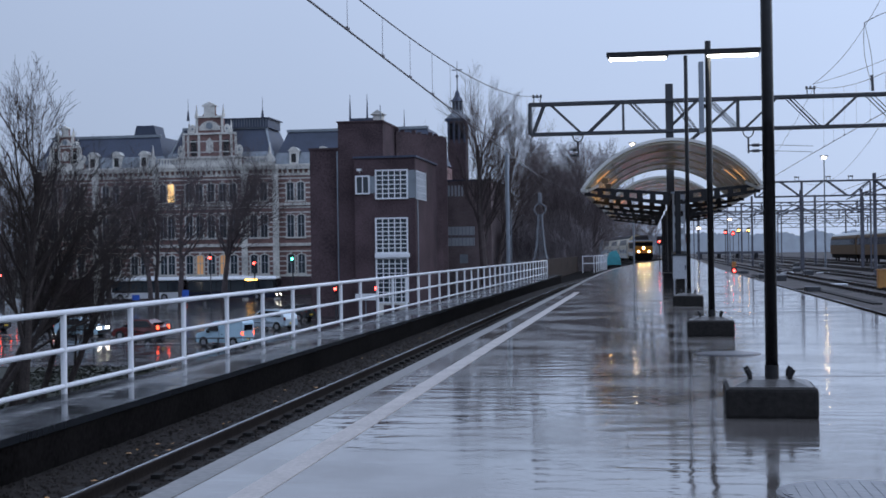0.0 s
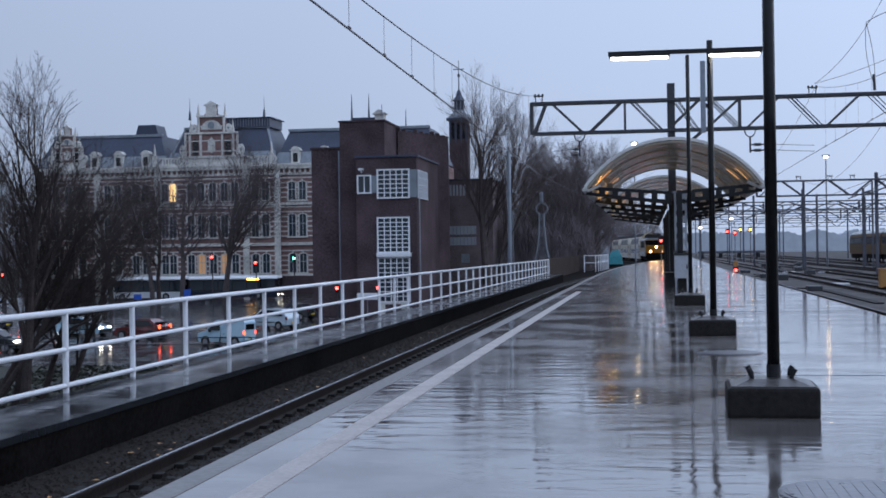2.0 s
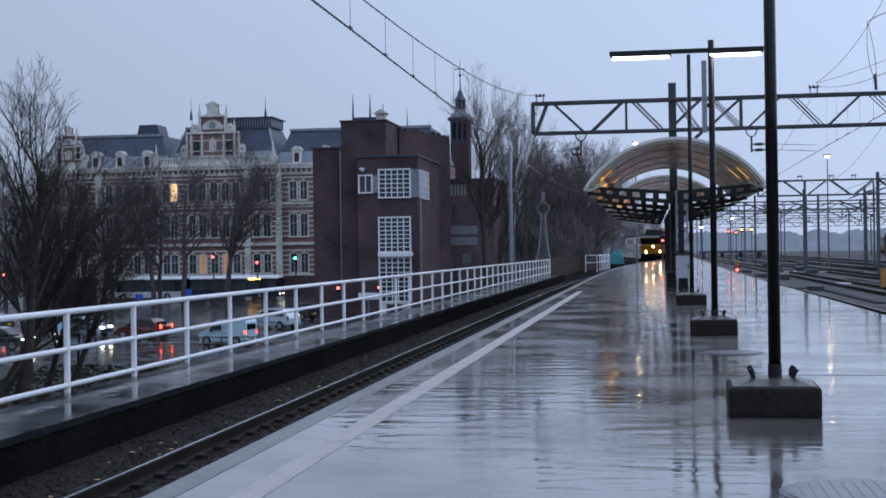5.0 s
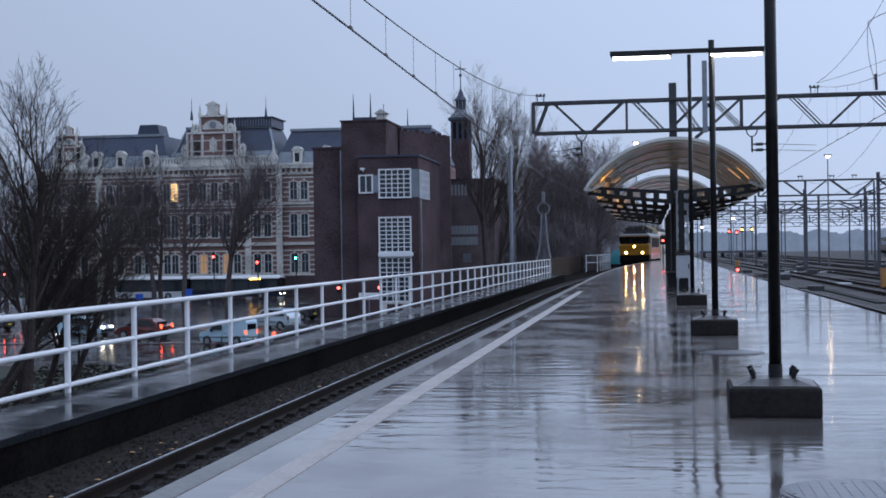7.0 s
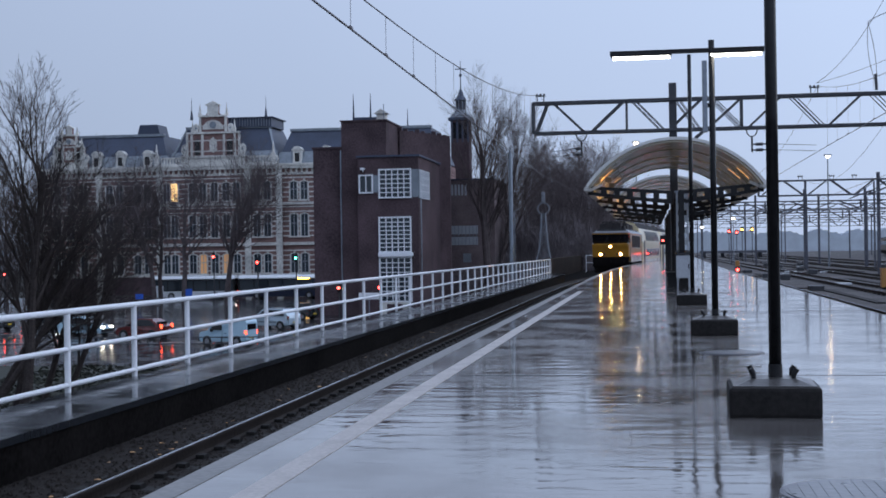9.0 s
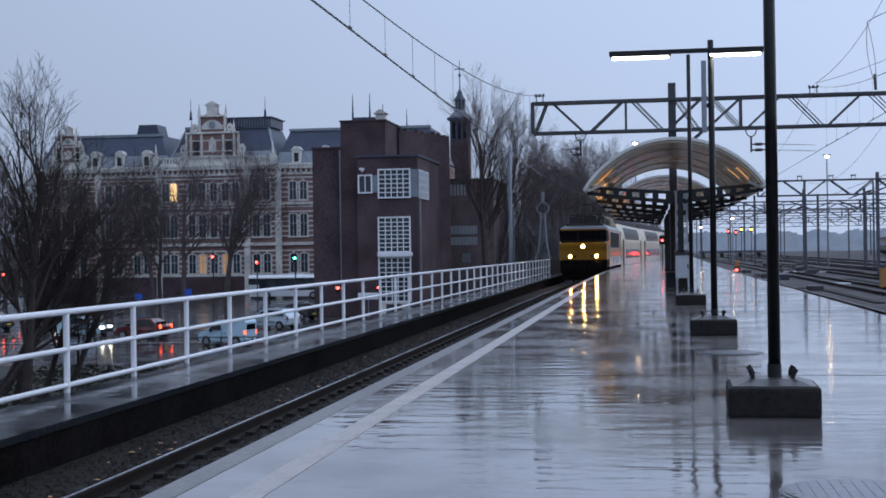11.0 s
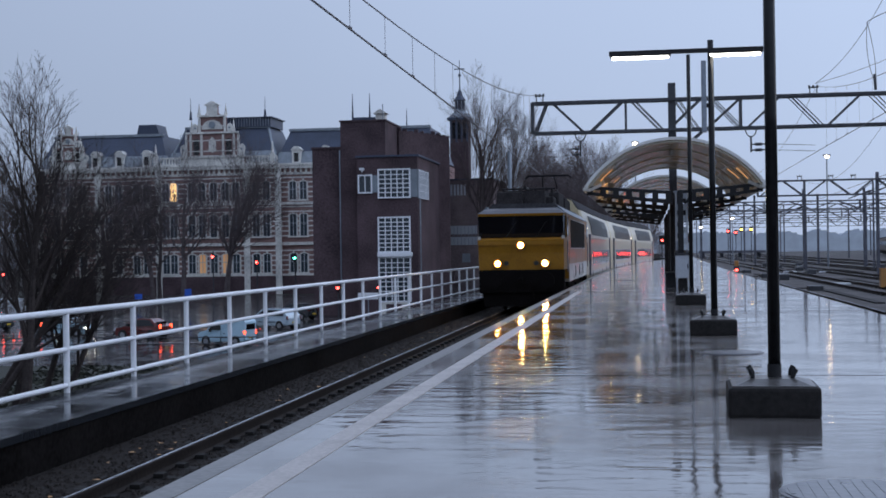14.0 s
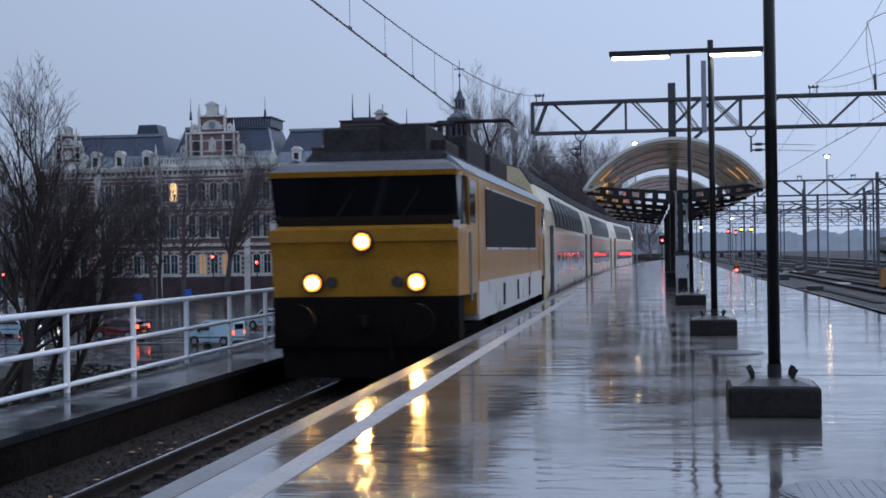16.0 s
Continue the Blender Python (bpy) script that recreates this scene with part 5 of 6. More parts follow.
    g2 = thing("roof_turret", "small dark turret with a finial beyond the roofs", "turret", "", pose(-38.6, 215, 0))
    part("base", B(-2.2, 2.2, 0, 4, STREET, 19.5), "slate", g2)
    part("cap", R((0, 2, 19.5), (0, 2, 21.5), 1.6, 0.3), "slate", g2)
    part("needle", R((0, 2, 21.4), (0, 2, 24.6), 0.12, 0.03, seg=6), "slate", g2)


clock_spire()


# ---------------- brown brick signal tower ----------------
def grid_window(parent, x0, x1, y, z0, z1, cols, rows, name="window"):
    """White steel window: frame, glazing bars and one pane for each light."""
    fr = bmesh.new()
    t = 0.14
    box(fr, x0 - t, x0, y - 0.14, y + 0.06, z0 - t, z1 + t)
    box(fr, x1, x1 + t, y - 0.14, y + 0.06, z0 - t, z1 + t)
    box(fr, x0, x1, y - 0.14, y + 0.06, z1, z1 + t)
    box(fr, x0 - 0.05, x1 + 0.05, y - 0.2, y + 0.06, z0 - t, z0)
    w = part(name, fr, "white", parent, "white steel window frame")
    bars = bmesh.new()
    for i in range(1, cols):
        x = x0 + (x1 - x0) * i / cols
        box(bars, x - 0.045, x + 0.045, y - 0.09, y + 0.0, z0, z1)
    for j in range(1, rows):
        z = z0 + (z1 - z0) * j / rows
        box(bars, x0, x1, y - 0.085, y + 0.0, z - 0.04, z + 0.04)
    part("glazing_grid", bars, "white", w)
    pane = None
    for i in range(cols):
        for j in range(rows):
            m = pose(x0 + (x1 - x0) * (i + 0.5) / cols, y, z0 + (z1 - z0) * (j + 0.5) / rows, random.uniform(-0.8, 0.8), 0, random.uniform(-0.8, 0.8))
            if pane is None:
                a, b = (x1 - x0) / cols / 2, (z1 - z0) / rows / 2
                pane = part("pane", B(-a, a, -0.02, 0.0, -b, b), "window", w)
                pane.matrix_basis = m
            else:
                again("pane", pane, w, m)
    return w


def signal_tower():
    g = thing("signal_tower", "dark brown brick signal tower with white gridded windows", "building")
    part("wing", B(-31.75, -29.0, 126.5, 140, STREET, 11.2), "brick", g)
    part("coping", B(-31.85, -28.9, 126.4, 140.1, 11.2, 11.4), "brick", g)
    part("main_block", B(-28.85, -24.5, 126.0, 134, STREET, 13.7), "brick", g)
    part("coping", B(-28.95, -24.4, 125.9, 134.1, 13.7, 13.85), "brick", g)
    part("long_block", P([(-28.8, 134.0), (-24.3, 132.0), (-20.5, 140.2), (-21.8, 149.5), (-28.8, 149.5)], "z", STREET, 13.3), "brick", g)
    for i in range(9):
        t = (i + 0.3) / 9
        x, y = -24.3 + 3.8 * t, 132.0 + 8.2 * t
        part("parapet_pier", B(x - 0.35, x + 0.05, y - 0.25, y + 0.3, 13.3, 13.62 - 0.12 * (i * 7 % 3)), "brick", g)
    part("bay_block", B(-27.1, -21.3, 125.0, 138, STREET, 10.2), "brick", g)
    part("coping", B(-27.2, -21.15, 124.85, 138.1, 10.2, 10.38), "slate", g)
    part("drain_pipe", R((-28.95, 126.0, STREET), (-28.95, 126.0, 11.0), 0.07), "galv", g)
    part("drain_pipe", R((-21.1, 125.2, STREET), (-21.1, 125.2, 6.3), 0.06), "galv", g)
    part("aerial", R((-24.9, 127, 13.7), (-24.9, 127, 15.4), 0.04, seg=6), "galv", g)
    part("roof_hut", B(-28.0, -25.6, 128, 130, 13.7, 14.3), "slate", g)
    v = part("vent_hood", B(-25.7, -24.8, 127.5, 128.4, 13.7, 14.55), "stone", g)
    part("hood_cap", P([(-25.95, 14.55), (-24.55, 14.55), (-25.25, 15.0)], "y", 127.3, 128.6), "stone", v)
    # upper windows with grey panels between
    grid_window(g, -24.95, -22.1, 125.0, 6.45, 8.95, 5, 6)
    grid_window(g, -26.85, -25.75, 125.0, 6.95, 8.45, 2, 1)
    part("grey_panel", B(-25.6, -25.1, 124.95, 125.0, 6.9, 8.5), "lead", g)
    part("grey_panel", B(-21.95, -21.32, 124.95, 125.0, 6.4, 9.0), "lead", g)
    side = part("corner_window", B(-21.31, -21.22, 125.0, 131, 6.3, 9.0), "lead", g)
    bars = bmesh.new()
    for i in range(9):
        box(bars, -21.225, -21.17, 125.4 + i * 0.66, 125.48 + i * 0.66, 6.3, 9.0)
    for j in range(5):
        box(bars, -21.224, -21.18, 125.4, 131, 6.3 + j * 0.65, 6.36 + j * 0.65)
    part("glazing_grid", bars, "white", side)
    # tall stair window with its band
    grid_window(g, -25.0, -22.15, 125.0, 1.35, 4.45, 5, 8)
    grid_window(g, -25.0, -22.15, 125.0, -3.3, 0.70, 5, 9)
    part("window_band", B(-25.15, -21.85, 124.6, 125.0, 0.84, 1.21), "white", g, "white band between the stair windows")
    part("doorway", B(-25.1, -22.2, 124.8, 125.0, -4.6, -3.45), "stone", g)
    part("door", B(-24.4, -22.9, 124.75, 124.8, -4.68, -3.6), "brick", g)
    cam_arm = part("wall_camera", B(-26.75, -26.35, 124.4, 125.0, 9.0, 9.2), "white", g)
    part("camera_bracket", B(-26.6, -26.5, 124.7, 125.0, 8.8, 9.0), "white", cam_arm)
    a = thing("annex", "low brick annex with pale window bands beside the tower", "building")
    part("body", B(-23.5, -17.0, 150, 165, STREET, 9.2), "annex_brick", a)
    part("coping", B(-23.5, -16.9, 149.9, 165, 9.2, 9.35), "slate", a)
    for i in range(7):
        w = part("window", B(-22.6 + i * 0.38, -22.38 + i * 0.38, 149.93, 150, 7.5, 8.7), "cabinet", a)
    part("window_band", B(-22.35, -18.9, 149.93, 150, 3.15, 4.1), "cabinet", a)
    part("window_band", B(-22.35, -18.9, 149.93, 150, 1.95, 2.85), "cabinet", a)
    bars = bmesh.new()
    for i in range(9):
        box(bars, -22.35 + i * 0.41, -22.29 + i * 0.41, 149.90, 149.935, 1.95, 4.1)
    part("mullions", bars, "lead", a)
    part("pipe", R((-22.2, 149.9, STREET), (-22.2, 149.9, 3), 0.08), "galv", a)
    part("notice", B(-20.6, -19.7, 149.93, 150, 0.0, 1.0), "lead", a)


signal_tower()


# ---------------- bare winter trees ----------------
def branches(seed, height, trunk_r, levels, spread, count, lean=(0, 0), twig=0.012, first=0.28, gather=0.25, tips=1.0, wobble=0.10, jitter=0.17):
    """Trunk and limbs as tapered, crooked tubes; returns (verts, faces) of the trunk and of the crown."""
    rng = random.Random(seed)
    out = {0: ([], []), 1: ([], [])}

    def tube(pts, radii, key, seg):
        verts, faces = out[key]
        base = len(verts)
        for i, (p, r) in enumerate(zip(pts, radii)):
            d = (pts[min(i + 1, len(pts) - 1)] - pts[max(i - 1, 0)]).normalized()
            u = d.orthogonal().normalized()
            v = d.cross(u)
            for k in range(seg):
                a = 2 * math.pi * k / seg
                verts.append(p + (u * math.cos(a) + v * math.sin(a)) * r)
        for i in range(len(pts) - 1):
            for k in range(seg):
                a, b = base + i * seg + k, base + i * seg + (k + 1) % seg
                faces.append((a, b, b + seg, a + seg))

    def grow(p, d, length, r, level):
        n = 6 if level == 0 else 4 if level < 3 else 3
        pts, radii = [p.copy()], [r]
        q, dd = p.copy(), d.copy()
        for i in range(n):
            wob = Vector((rng.gauss(0, 1), rng.gauss(0, 1), rng.gauss(0, 0.6))) * (wobble if level == 0 else jitter)
            dd = (dd + wob + Vector((0, 0, gather * (0.2 if level == 0 else 0.45)))).normalized()
            q = q + dd * (length / n)
            pts.append(q.copy())
            radii.append(max(twig * 0.45, r * (1 - (0.62 if level == 0 else 0.75) * (i + 1) / n)))
        tube(pts, radii, 0 if level == 0 else 1, 8 if level == 0 else 5 if level == 1 else 3)
        if level >= levels:
            return
        kids = count[min(level, len(count) - 1)]
        for j in range(kids):
            t = (first if level == 0 else 0.18) + (1 - (first if level == 0 else 0.18)) * (j + rng.random()) / kids
            f = min(0.999, t) * n
            i = int(f)
            at = pts[i].lerp(pts[i + 1], f - i)
            ax = (pts[i + 1] - pts[i]).normalized()
            az = rng.uniform(0, 2 * math.pi)
            side = (ax.orthogonal().normalized() @ Matrix.Rotation(az, 3, ax)).normalized()
            ang = spread * rng.uniform(0.6, 1.25)
            nd = (ax * math.cos(ang) + side * math.sin(ang)).normalized()
            nl = length * (0.62 - 0.28 * (t if level == 0 else t * 0.6)) * rng.uniform(0.75, 1.2) * tips
            nr = max(twig * 0.6, (r * (1 - 0.7 * t)) * rng.uniform(0.42, 0.62))
            grow(at, nd, nl, nr, level + 1)

    d = Vector((lean[0], lean[1], 1)).normalized()
    grow(Vector((0, 0, 0)), d, height * 0.72, trunk_r, 0)
    return out


def tree(m, label, seed, height, trunk_r, levels, spread, count, material="bark", group="bare trees", **k):
    g = thing("tree", label, "tree", group, m)
    for key, name in ((0, "trunk"), (1, "crown")):
        verts, faces = branches(seed, height, trunk_r, levels, spread, count, **k)[key]
        me = bpy.data.meshes.new(name)
        me.from_pydata([tuple(v) for v in verts], [], faces)
        me.materials.append(M[material])
        ob = new(name, me)
        ob.parent = g
    return g


tree(pose(-13.75, 28.0, STREET), "tall bare tree with fine dark twigs beside the railing", 11, 10.9, 0.15, 4, 0.55, (17, 8, 6, 4), lean=(0.13, 0.0), jitter=0.11, twig=0.0065, tips=0.82, first=0.46, wobble=0.03)
tree(pose(-15.3, 30.0, STREET), "leaning bare tree with long dark limbs above the street", 5, 8.2, 0.14, 4, 0.55, (11, 7, 6, 4), jitter=0.11, lean=(0.40, 0.0), first=0.60, tips=0.78, twig=0.0055, wobble=0.05)
tree(pose(-16.2, 31.0, STREET), "bare tree with spreading twigs at the street edge", 90, 9.0, 0.13, 4, 0.6, (11, 7, 5, 4), lean=(0.08, 0.0), first=0.58, tips=0.85, twig=0.0055, wobble=0.05)
tree(pose(-16.1, 28.4, STREET), "dark bare tree with limbs sweeping out over the street", 301, 9.2, 0.13, 4, 0.45, (13, 8, 6, 4), jitter=0.12, lean=(0.66, 0.05), first=0.60, tips=0.78, twig=0.006, gather=0.12, wobble=0.04)
tree(pose(-16.9, 29.6, STREET), "low bare tree with long curved limbs over the street", 312, 10.0, 0.13, 4, 0.50, (13, 8, 6, 4), jitter=0.12, lean=(0.85, 0.0), first=0.60, tips=0.78, twig=0.006, gather=0.16, wobble=0.04)
tree(pose(-15.6, 31.5, STREET), "low dark bare tree with a dense spray of twigs", 77, 8.2, 0.12, 4, 0.62, (13, 8, 6, 4), jitter=0.12, lean=(0.32, 0.0), first=0.58, tips=0.8, twig=0.0055, gather=0.14, wobble=0.05)
tree(pose(-15.2, 30.6, STREET), "dark bare tree with low limbs arching over the street", 78, 8.4, 0.12, 4, 0.55, (12, 8, 6, 4), jitter=0.12, lean=(0.62, 0.05), first=0.58, tips=0.8, twig=0.0055, gather=0.16, wobble=0.05)
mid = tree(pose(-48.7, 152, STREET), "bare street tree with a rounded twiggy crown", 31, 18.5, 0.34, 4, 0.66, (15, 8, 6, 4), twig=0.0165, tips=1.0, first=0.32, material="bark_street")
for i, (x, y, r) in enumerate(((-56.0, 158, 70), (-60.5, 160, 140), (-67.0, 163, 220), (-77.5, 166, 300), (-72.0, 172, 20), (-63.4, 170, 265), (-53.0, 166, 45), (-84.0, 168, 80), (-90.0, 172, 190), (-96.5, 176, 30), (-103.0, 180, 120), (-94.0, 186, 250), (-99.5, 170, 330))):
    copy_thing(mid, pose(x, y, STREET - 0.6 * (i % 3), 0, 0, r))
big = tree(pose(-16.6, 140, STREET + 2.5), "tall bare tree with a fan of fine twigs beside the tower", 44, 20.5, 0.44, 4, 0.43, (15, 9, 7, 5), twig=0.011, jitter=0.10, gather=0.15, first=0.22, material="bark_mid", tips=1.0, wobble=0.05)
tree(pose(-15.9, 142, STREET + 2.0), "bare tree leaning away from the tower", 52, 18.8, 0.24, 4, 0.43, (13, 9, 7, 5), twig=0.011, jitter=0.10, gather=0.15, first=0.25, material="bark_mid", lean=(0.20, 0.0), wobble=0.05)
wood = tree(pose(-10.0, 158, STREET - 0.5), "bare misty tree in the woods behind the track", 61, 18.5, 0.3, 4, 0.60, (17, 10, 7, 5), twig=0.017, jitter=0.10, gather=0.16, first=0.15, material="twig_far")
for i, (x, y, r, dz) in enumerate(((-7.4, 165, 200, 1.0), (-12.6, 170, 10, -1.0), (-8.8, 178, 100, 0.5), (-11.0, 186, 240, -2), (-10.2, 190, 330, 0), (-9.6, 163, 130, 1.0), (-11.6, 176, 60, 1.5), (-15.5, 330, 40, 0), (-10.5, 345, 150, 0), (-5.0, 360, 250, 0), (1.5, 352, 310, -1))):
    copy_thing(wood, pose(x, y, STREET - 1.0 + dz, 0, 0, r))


def thicket(x0, x1, y0, y1, z0, z1, count, seed, name, label, material, size, upright=False):
    """Dense undergrowth of small tilted leaves and twigs, joined."""
    rng = random.Random(seed)
    verts, faces = [], []
    for _ in range(count):
        x, y = rng.uniform(x0, x1), rng.uniform(y0, y1)
        h = z0 + (z1 - z0) * (0.55 + 0.45 * noise.noise(Vector((x * 0.35, y * 0.2, seed))))
        z = z0 + (h - z0) * rng.random() ** 0.6
        a, b = rng.uniform(0, 6.28), rng.uniform(-1, 1)
        s = size * rng.uniform(0.5, 1.4)
        u = Vector((math.cos(a), math.sin(a), b * 0.5)) * s
        v = Vector((-math.sin(a) * 0.4, math.cos(a) * 0.4, 0.8)) * s * 0.5
        if upright:
            u = Vector((math.cos(a), math.sin(a), 0)) * 0.02
            v = Vector((rng.gauss(0, 0.35), rng.gauss(0, 0.3), 1)) * s
        k = len(verts)
        c = Vector((x, y, z))
        verts += [tuple(c - u), tuple(c - v), tuple(c + u), tuple(c + v)]
        faces.append((k, k + 1, k + 2, k + 3))
    me = bpy.data.meshes.new(name)
    me.from_pydata(verts, [], faces)
    me.materials.append(M[material])
    return tagged(new(name, me), label, "undergrowth", kind="stuff")


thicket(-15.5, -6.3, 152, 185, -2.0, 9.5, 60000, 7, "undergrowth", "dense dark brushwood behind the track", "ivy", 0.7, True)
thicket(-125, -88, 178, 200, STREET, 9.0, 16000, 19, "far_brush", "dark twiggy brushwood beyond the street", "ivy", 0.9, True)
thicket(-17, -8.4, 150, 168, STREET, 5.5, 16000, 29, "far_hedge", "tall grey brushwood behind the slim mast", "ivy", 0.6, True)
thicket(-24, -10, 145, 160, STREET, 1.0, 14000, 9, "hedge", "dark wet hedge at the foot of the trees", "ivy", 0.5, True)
thicket(-30, -10, 36, 66, STREET - 0.1, STREET + 0.9, 9000, 12, "low_shrubs", "low dark shrubs below the ledge", "grass", 0.14)


# ---------------- street furniture and traffic ----------------
def traffic_light(x, y, z, lit, label, top=None):
    g = thing("traffic_light", label, "traffic light", "traffic lights", pose(x, y, 0))
    part("pole", R((0, 0, STREET), (0, 0, z + 0.6), 0.07), "gantry", g)
    h = part("signal_head", B(-0.14, 0.14, -0.20, -0.02, z - 0.42, z + 0.42, bevel=0.04), "black", g)
    part("lens", R((0, -0.28, z), (0, -0.19, z), 0.135, seg=16), lit, h, "lit signal lens")
    part("visor", P([(-0.14, z + 0.2), (0.14, z + 0.2), (0.14, z + 0.16), (-0.14, z + 0.16)], "y", -0.36, -0.2), "black", h)


traffic_light(-37.15, 140, 0.80, "green", "black traffic light showing green before the building")
traffic_light(-41.35, 140, 0.40, "red", "black traffic light showing red at the crossing")
traffic_light(-46.20, 140, 1.05, "red", "small red traffic light beyond the street trees")
traffic_light(-70.1, 140, -0.55, "red", "small red traffic light across the street")
traffic_light(-27.4, 118, -1.85, "red", "red traffic light before the brick tower")
traffic_light(-26.95, 118.2, -1.90, "amber", "amber traffic light before the brick tower")
traffic_light(-23.7, 118, -1.85, "red", "red traffic light beside the tower's stair window")


def blank_sign(x, y, z, w, h, material, label):
    g = thing("road_sign", label, "road sign", "road signs", pose(x, y, 0))
    part("pole", R((0, 0.06, STREET), (0, 0.06, z + h), 0.05), "galv", g)
    part("plate", B(-w / 2, w / 2, -0.03, 0.0, z, z + h, bevel=0.008), material, g)


blank_sign(-24.6, 117.5, -2.9, 1.85, 0.6, "white", "blank white board on a pole before the tower")
blank_sign(-48.7, 139, -3.2, 0.75, 0.85, "sign_blue", "small blue square traffic sign on a pole")
blank_sign(-56.6, 145, -3.6, 0.9, 0.6, "sign_blue", "blue route sign beside the street")


def barrier_fence():
    g = thing("guard_rail", "dark street guard rail along the kerb", "guard rail", "", pose(0, 0, 0))
    x = -46.0
    while x < -20:
        part("post", R((x, 80, STREET), (x, 80, STREET + 0.9), 0.04), "gantry", g)
        x += 2.0
    for z in (0.5, 0.9):
        part("rail_tube", R((-46, 80, STREET + z), (-20, 80, STREET + z), 0.035), "gantry", g)


barrier_fence()
for x0_, x1_, y_ in ((-60, -12, 88.6), (-60, -12, 99.5), (-60, -12, 120)):
    structure(part("lane_line", B(x0_, x1_, y_, y_ + 0.14, STREET, STREET + 0.004), "line"), "white painted lane line on the wet street", "road marking")


def car(label, paint, m, kind="hatch", tail=True, heads=False, brake=True, facing=-1):
    """A car whose front looks along local -x; facing +1 swaps the lit end."""
    g = thing("car", label, "car", "street traffic", m)
    L, H, W = {"hatch": (3.9, 1.48, 1.68), "van": (4.1, 1.80, 1.74), "suv": (4.3, 1.66, 1.80)}[kind]
    f = -L / 2
    if kind == "van":
        side = [(f, 0.35), (f, 0.72), (f + 0.12, 0.92), (f + 0.85, 1.08), (f + 1.42, 1.66), (f + 1.75, 1.78), (f + 4.0, 1.80), (f + 4.1, 1.62), (f + 4.1, 0.4), (f + 3.9, 0.28), (f + 0.15, 0.26)]
        glass_side = [(f + 0.98, 1.10), (f + 1.48, 1.58), (f + 1.78, 1.64), (f + 2.05, 1.64), (f + 2.05, 1.08)]
        rear = None
    elif kind == "suv":
        side = [(f, 0.4), (f, 0.8), (f + 0.15, 0.95), (f + 1.05, 1.08), (f + 1.65, 1.58), (f + 2.0, 1.66), (f + 3.7, 1.62), (f + 4.2, 1.15), (f + 4.3, 0.9), (f + 4.28, 0.4), (f + 4.0, 0.3), (f + 0.2, 0.28)]
        glass_side = [(f + 1.2, 1.08), (f + 1.72, 1.50), (f + 2.05, 1.56), (f + 3.55, 1.52), (f + 3.95, 1.10)]
    else:
        side = [(f, 0.35), (f, 0.62), (f + 0.15, 0.78), (f + 0.95, 0.92), (f + 1.6, 1.40), (f + 1.95, 1.48), (f + 3.0, 1.45), (f + 3.65, 1.02), (f + 3.88, 0.92), (f + 3.9, 0.4), (f + 3.7, 0.26), (f + 0.18, 0.24)]
        glass_side = [(f + 1.1, 0.94), (f + 1.66, 1.34), (f + 1.98, 1.40), (f + 2.95, 1.37), (f + 3.4, 0.98)]
    belt = 0.92 if kind == "hatch" else 1.05

    def lean_in(b):
        """Sides that lean inwards above the belt line, and ends that draw in a little."""
        for v in b.verts:
            up = max(0.0, (v.co.z - belt) / (H - belt))
            v.co.y *= 1 - (0.07 if kind == "van" else 0.20) * up
            if abs(v.co.x) > L / 2 - 0.3:
                v.co.y *= 0.94
        return b
    bm = lean_in(prism(bmesh.new(), side, "y", -W / 2, W / 2))
    bmesh.ops.bevel(bm, geom=[e for e in bm.edges if abs(e.verts[0].co.y - e.verts[1].co.y) < 0.01], offset=0.09, segments=2, affect="EDGES")
    body = part("body", bm, paint, g)
    for s in (-1, 1):
        part("side_window", lean_in(P(glass_side, "y", s * (W / 2 - 0.010) - 0.02, s * (W / 2 - 0.010) + 0.02)), "dark_glass", body)
        part("side_moulding", B(f + 1.25, f + L - 1.2, s * W / 2 - 0.012, s * W / 2 + 0.012, 0.56, 0.62), "black", body)
        part("door_line", B(f + 2.1, f + 2.13, s * W / 2 - 0.006, s * W / 2 + 0.006, 0.4, 1.05), "black", body)
        part("mirror", B(f + 1.15, f + 1.32, min(s * W / 2, s * (W / 2 + 0.16)), max(s * W / 2, s * (W / 2 + 0.16)), 0.98, 1.12, bevel=0.02), "black", body)
        part("door_handle", B(f + 2.3, f + 2.46, s * W / 2 - 0.02, s * W / 2 + 0.02, 0.84, 0.88), "black", body)
        part("headlight", B(f - 0.015, f + 0.16, s * 0.58 - 0.17, s * 0.58 + 0.17, 0.62, 0.77, bevel=0.02), "car_head" if heads else "cabinet", body)
        part("tail_light", B(f + L - 0.14, f + L + 0.02, s * (W / 2 - 0.13) - 0.06, s * (W / 2 - 0.13) + 0.06, 0.78, 1.06, bevel=0.02), "tail" if tail else "car_red", body)
        for xx in (f + 0.78, f + L - 0.78):
            part("wheel_arch", R((xx, s * (W / 2 - 0.02), 0.33), (xx, s * (W / 2 + 0.006), 0.33), 0.37, seg=20), "tyre", body)
            wh = part("wheel", R((xx, s * (W / 2 - 0.18), 0.31), (xx, s * (W / 2 + 0.015), 0.31), 0.31, seg=20), "tyre", g)
            part("rim", R((xx, s * (W / 2 + 0.0), 0.31), (xx, s * (W / 2 + 0.025), 0.31), 0.2, seg=14), "alloy", wh)
    part("windscreen", P([(f + 0.92 if kind != "suv" else f + 1.1, 0.98 if kind == "hatch" else 1.12), (f + 1.5 if kind != "suv" else f + 1.6, 1.36 if kind == "hatch" else 1.56), (f + 1.56 if kind != "suv" else f + 1.66, 1.36 if kind == "hatch" else 1.56), (f + 1.0 if kind != "suv" else f + 1.18, 0.96 if kind == "hatch" else 1.10)], "y", -W / 2 + 0.2, W / 2 - 0.2), "dark_glass", body)
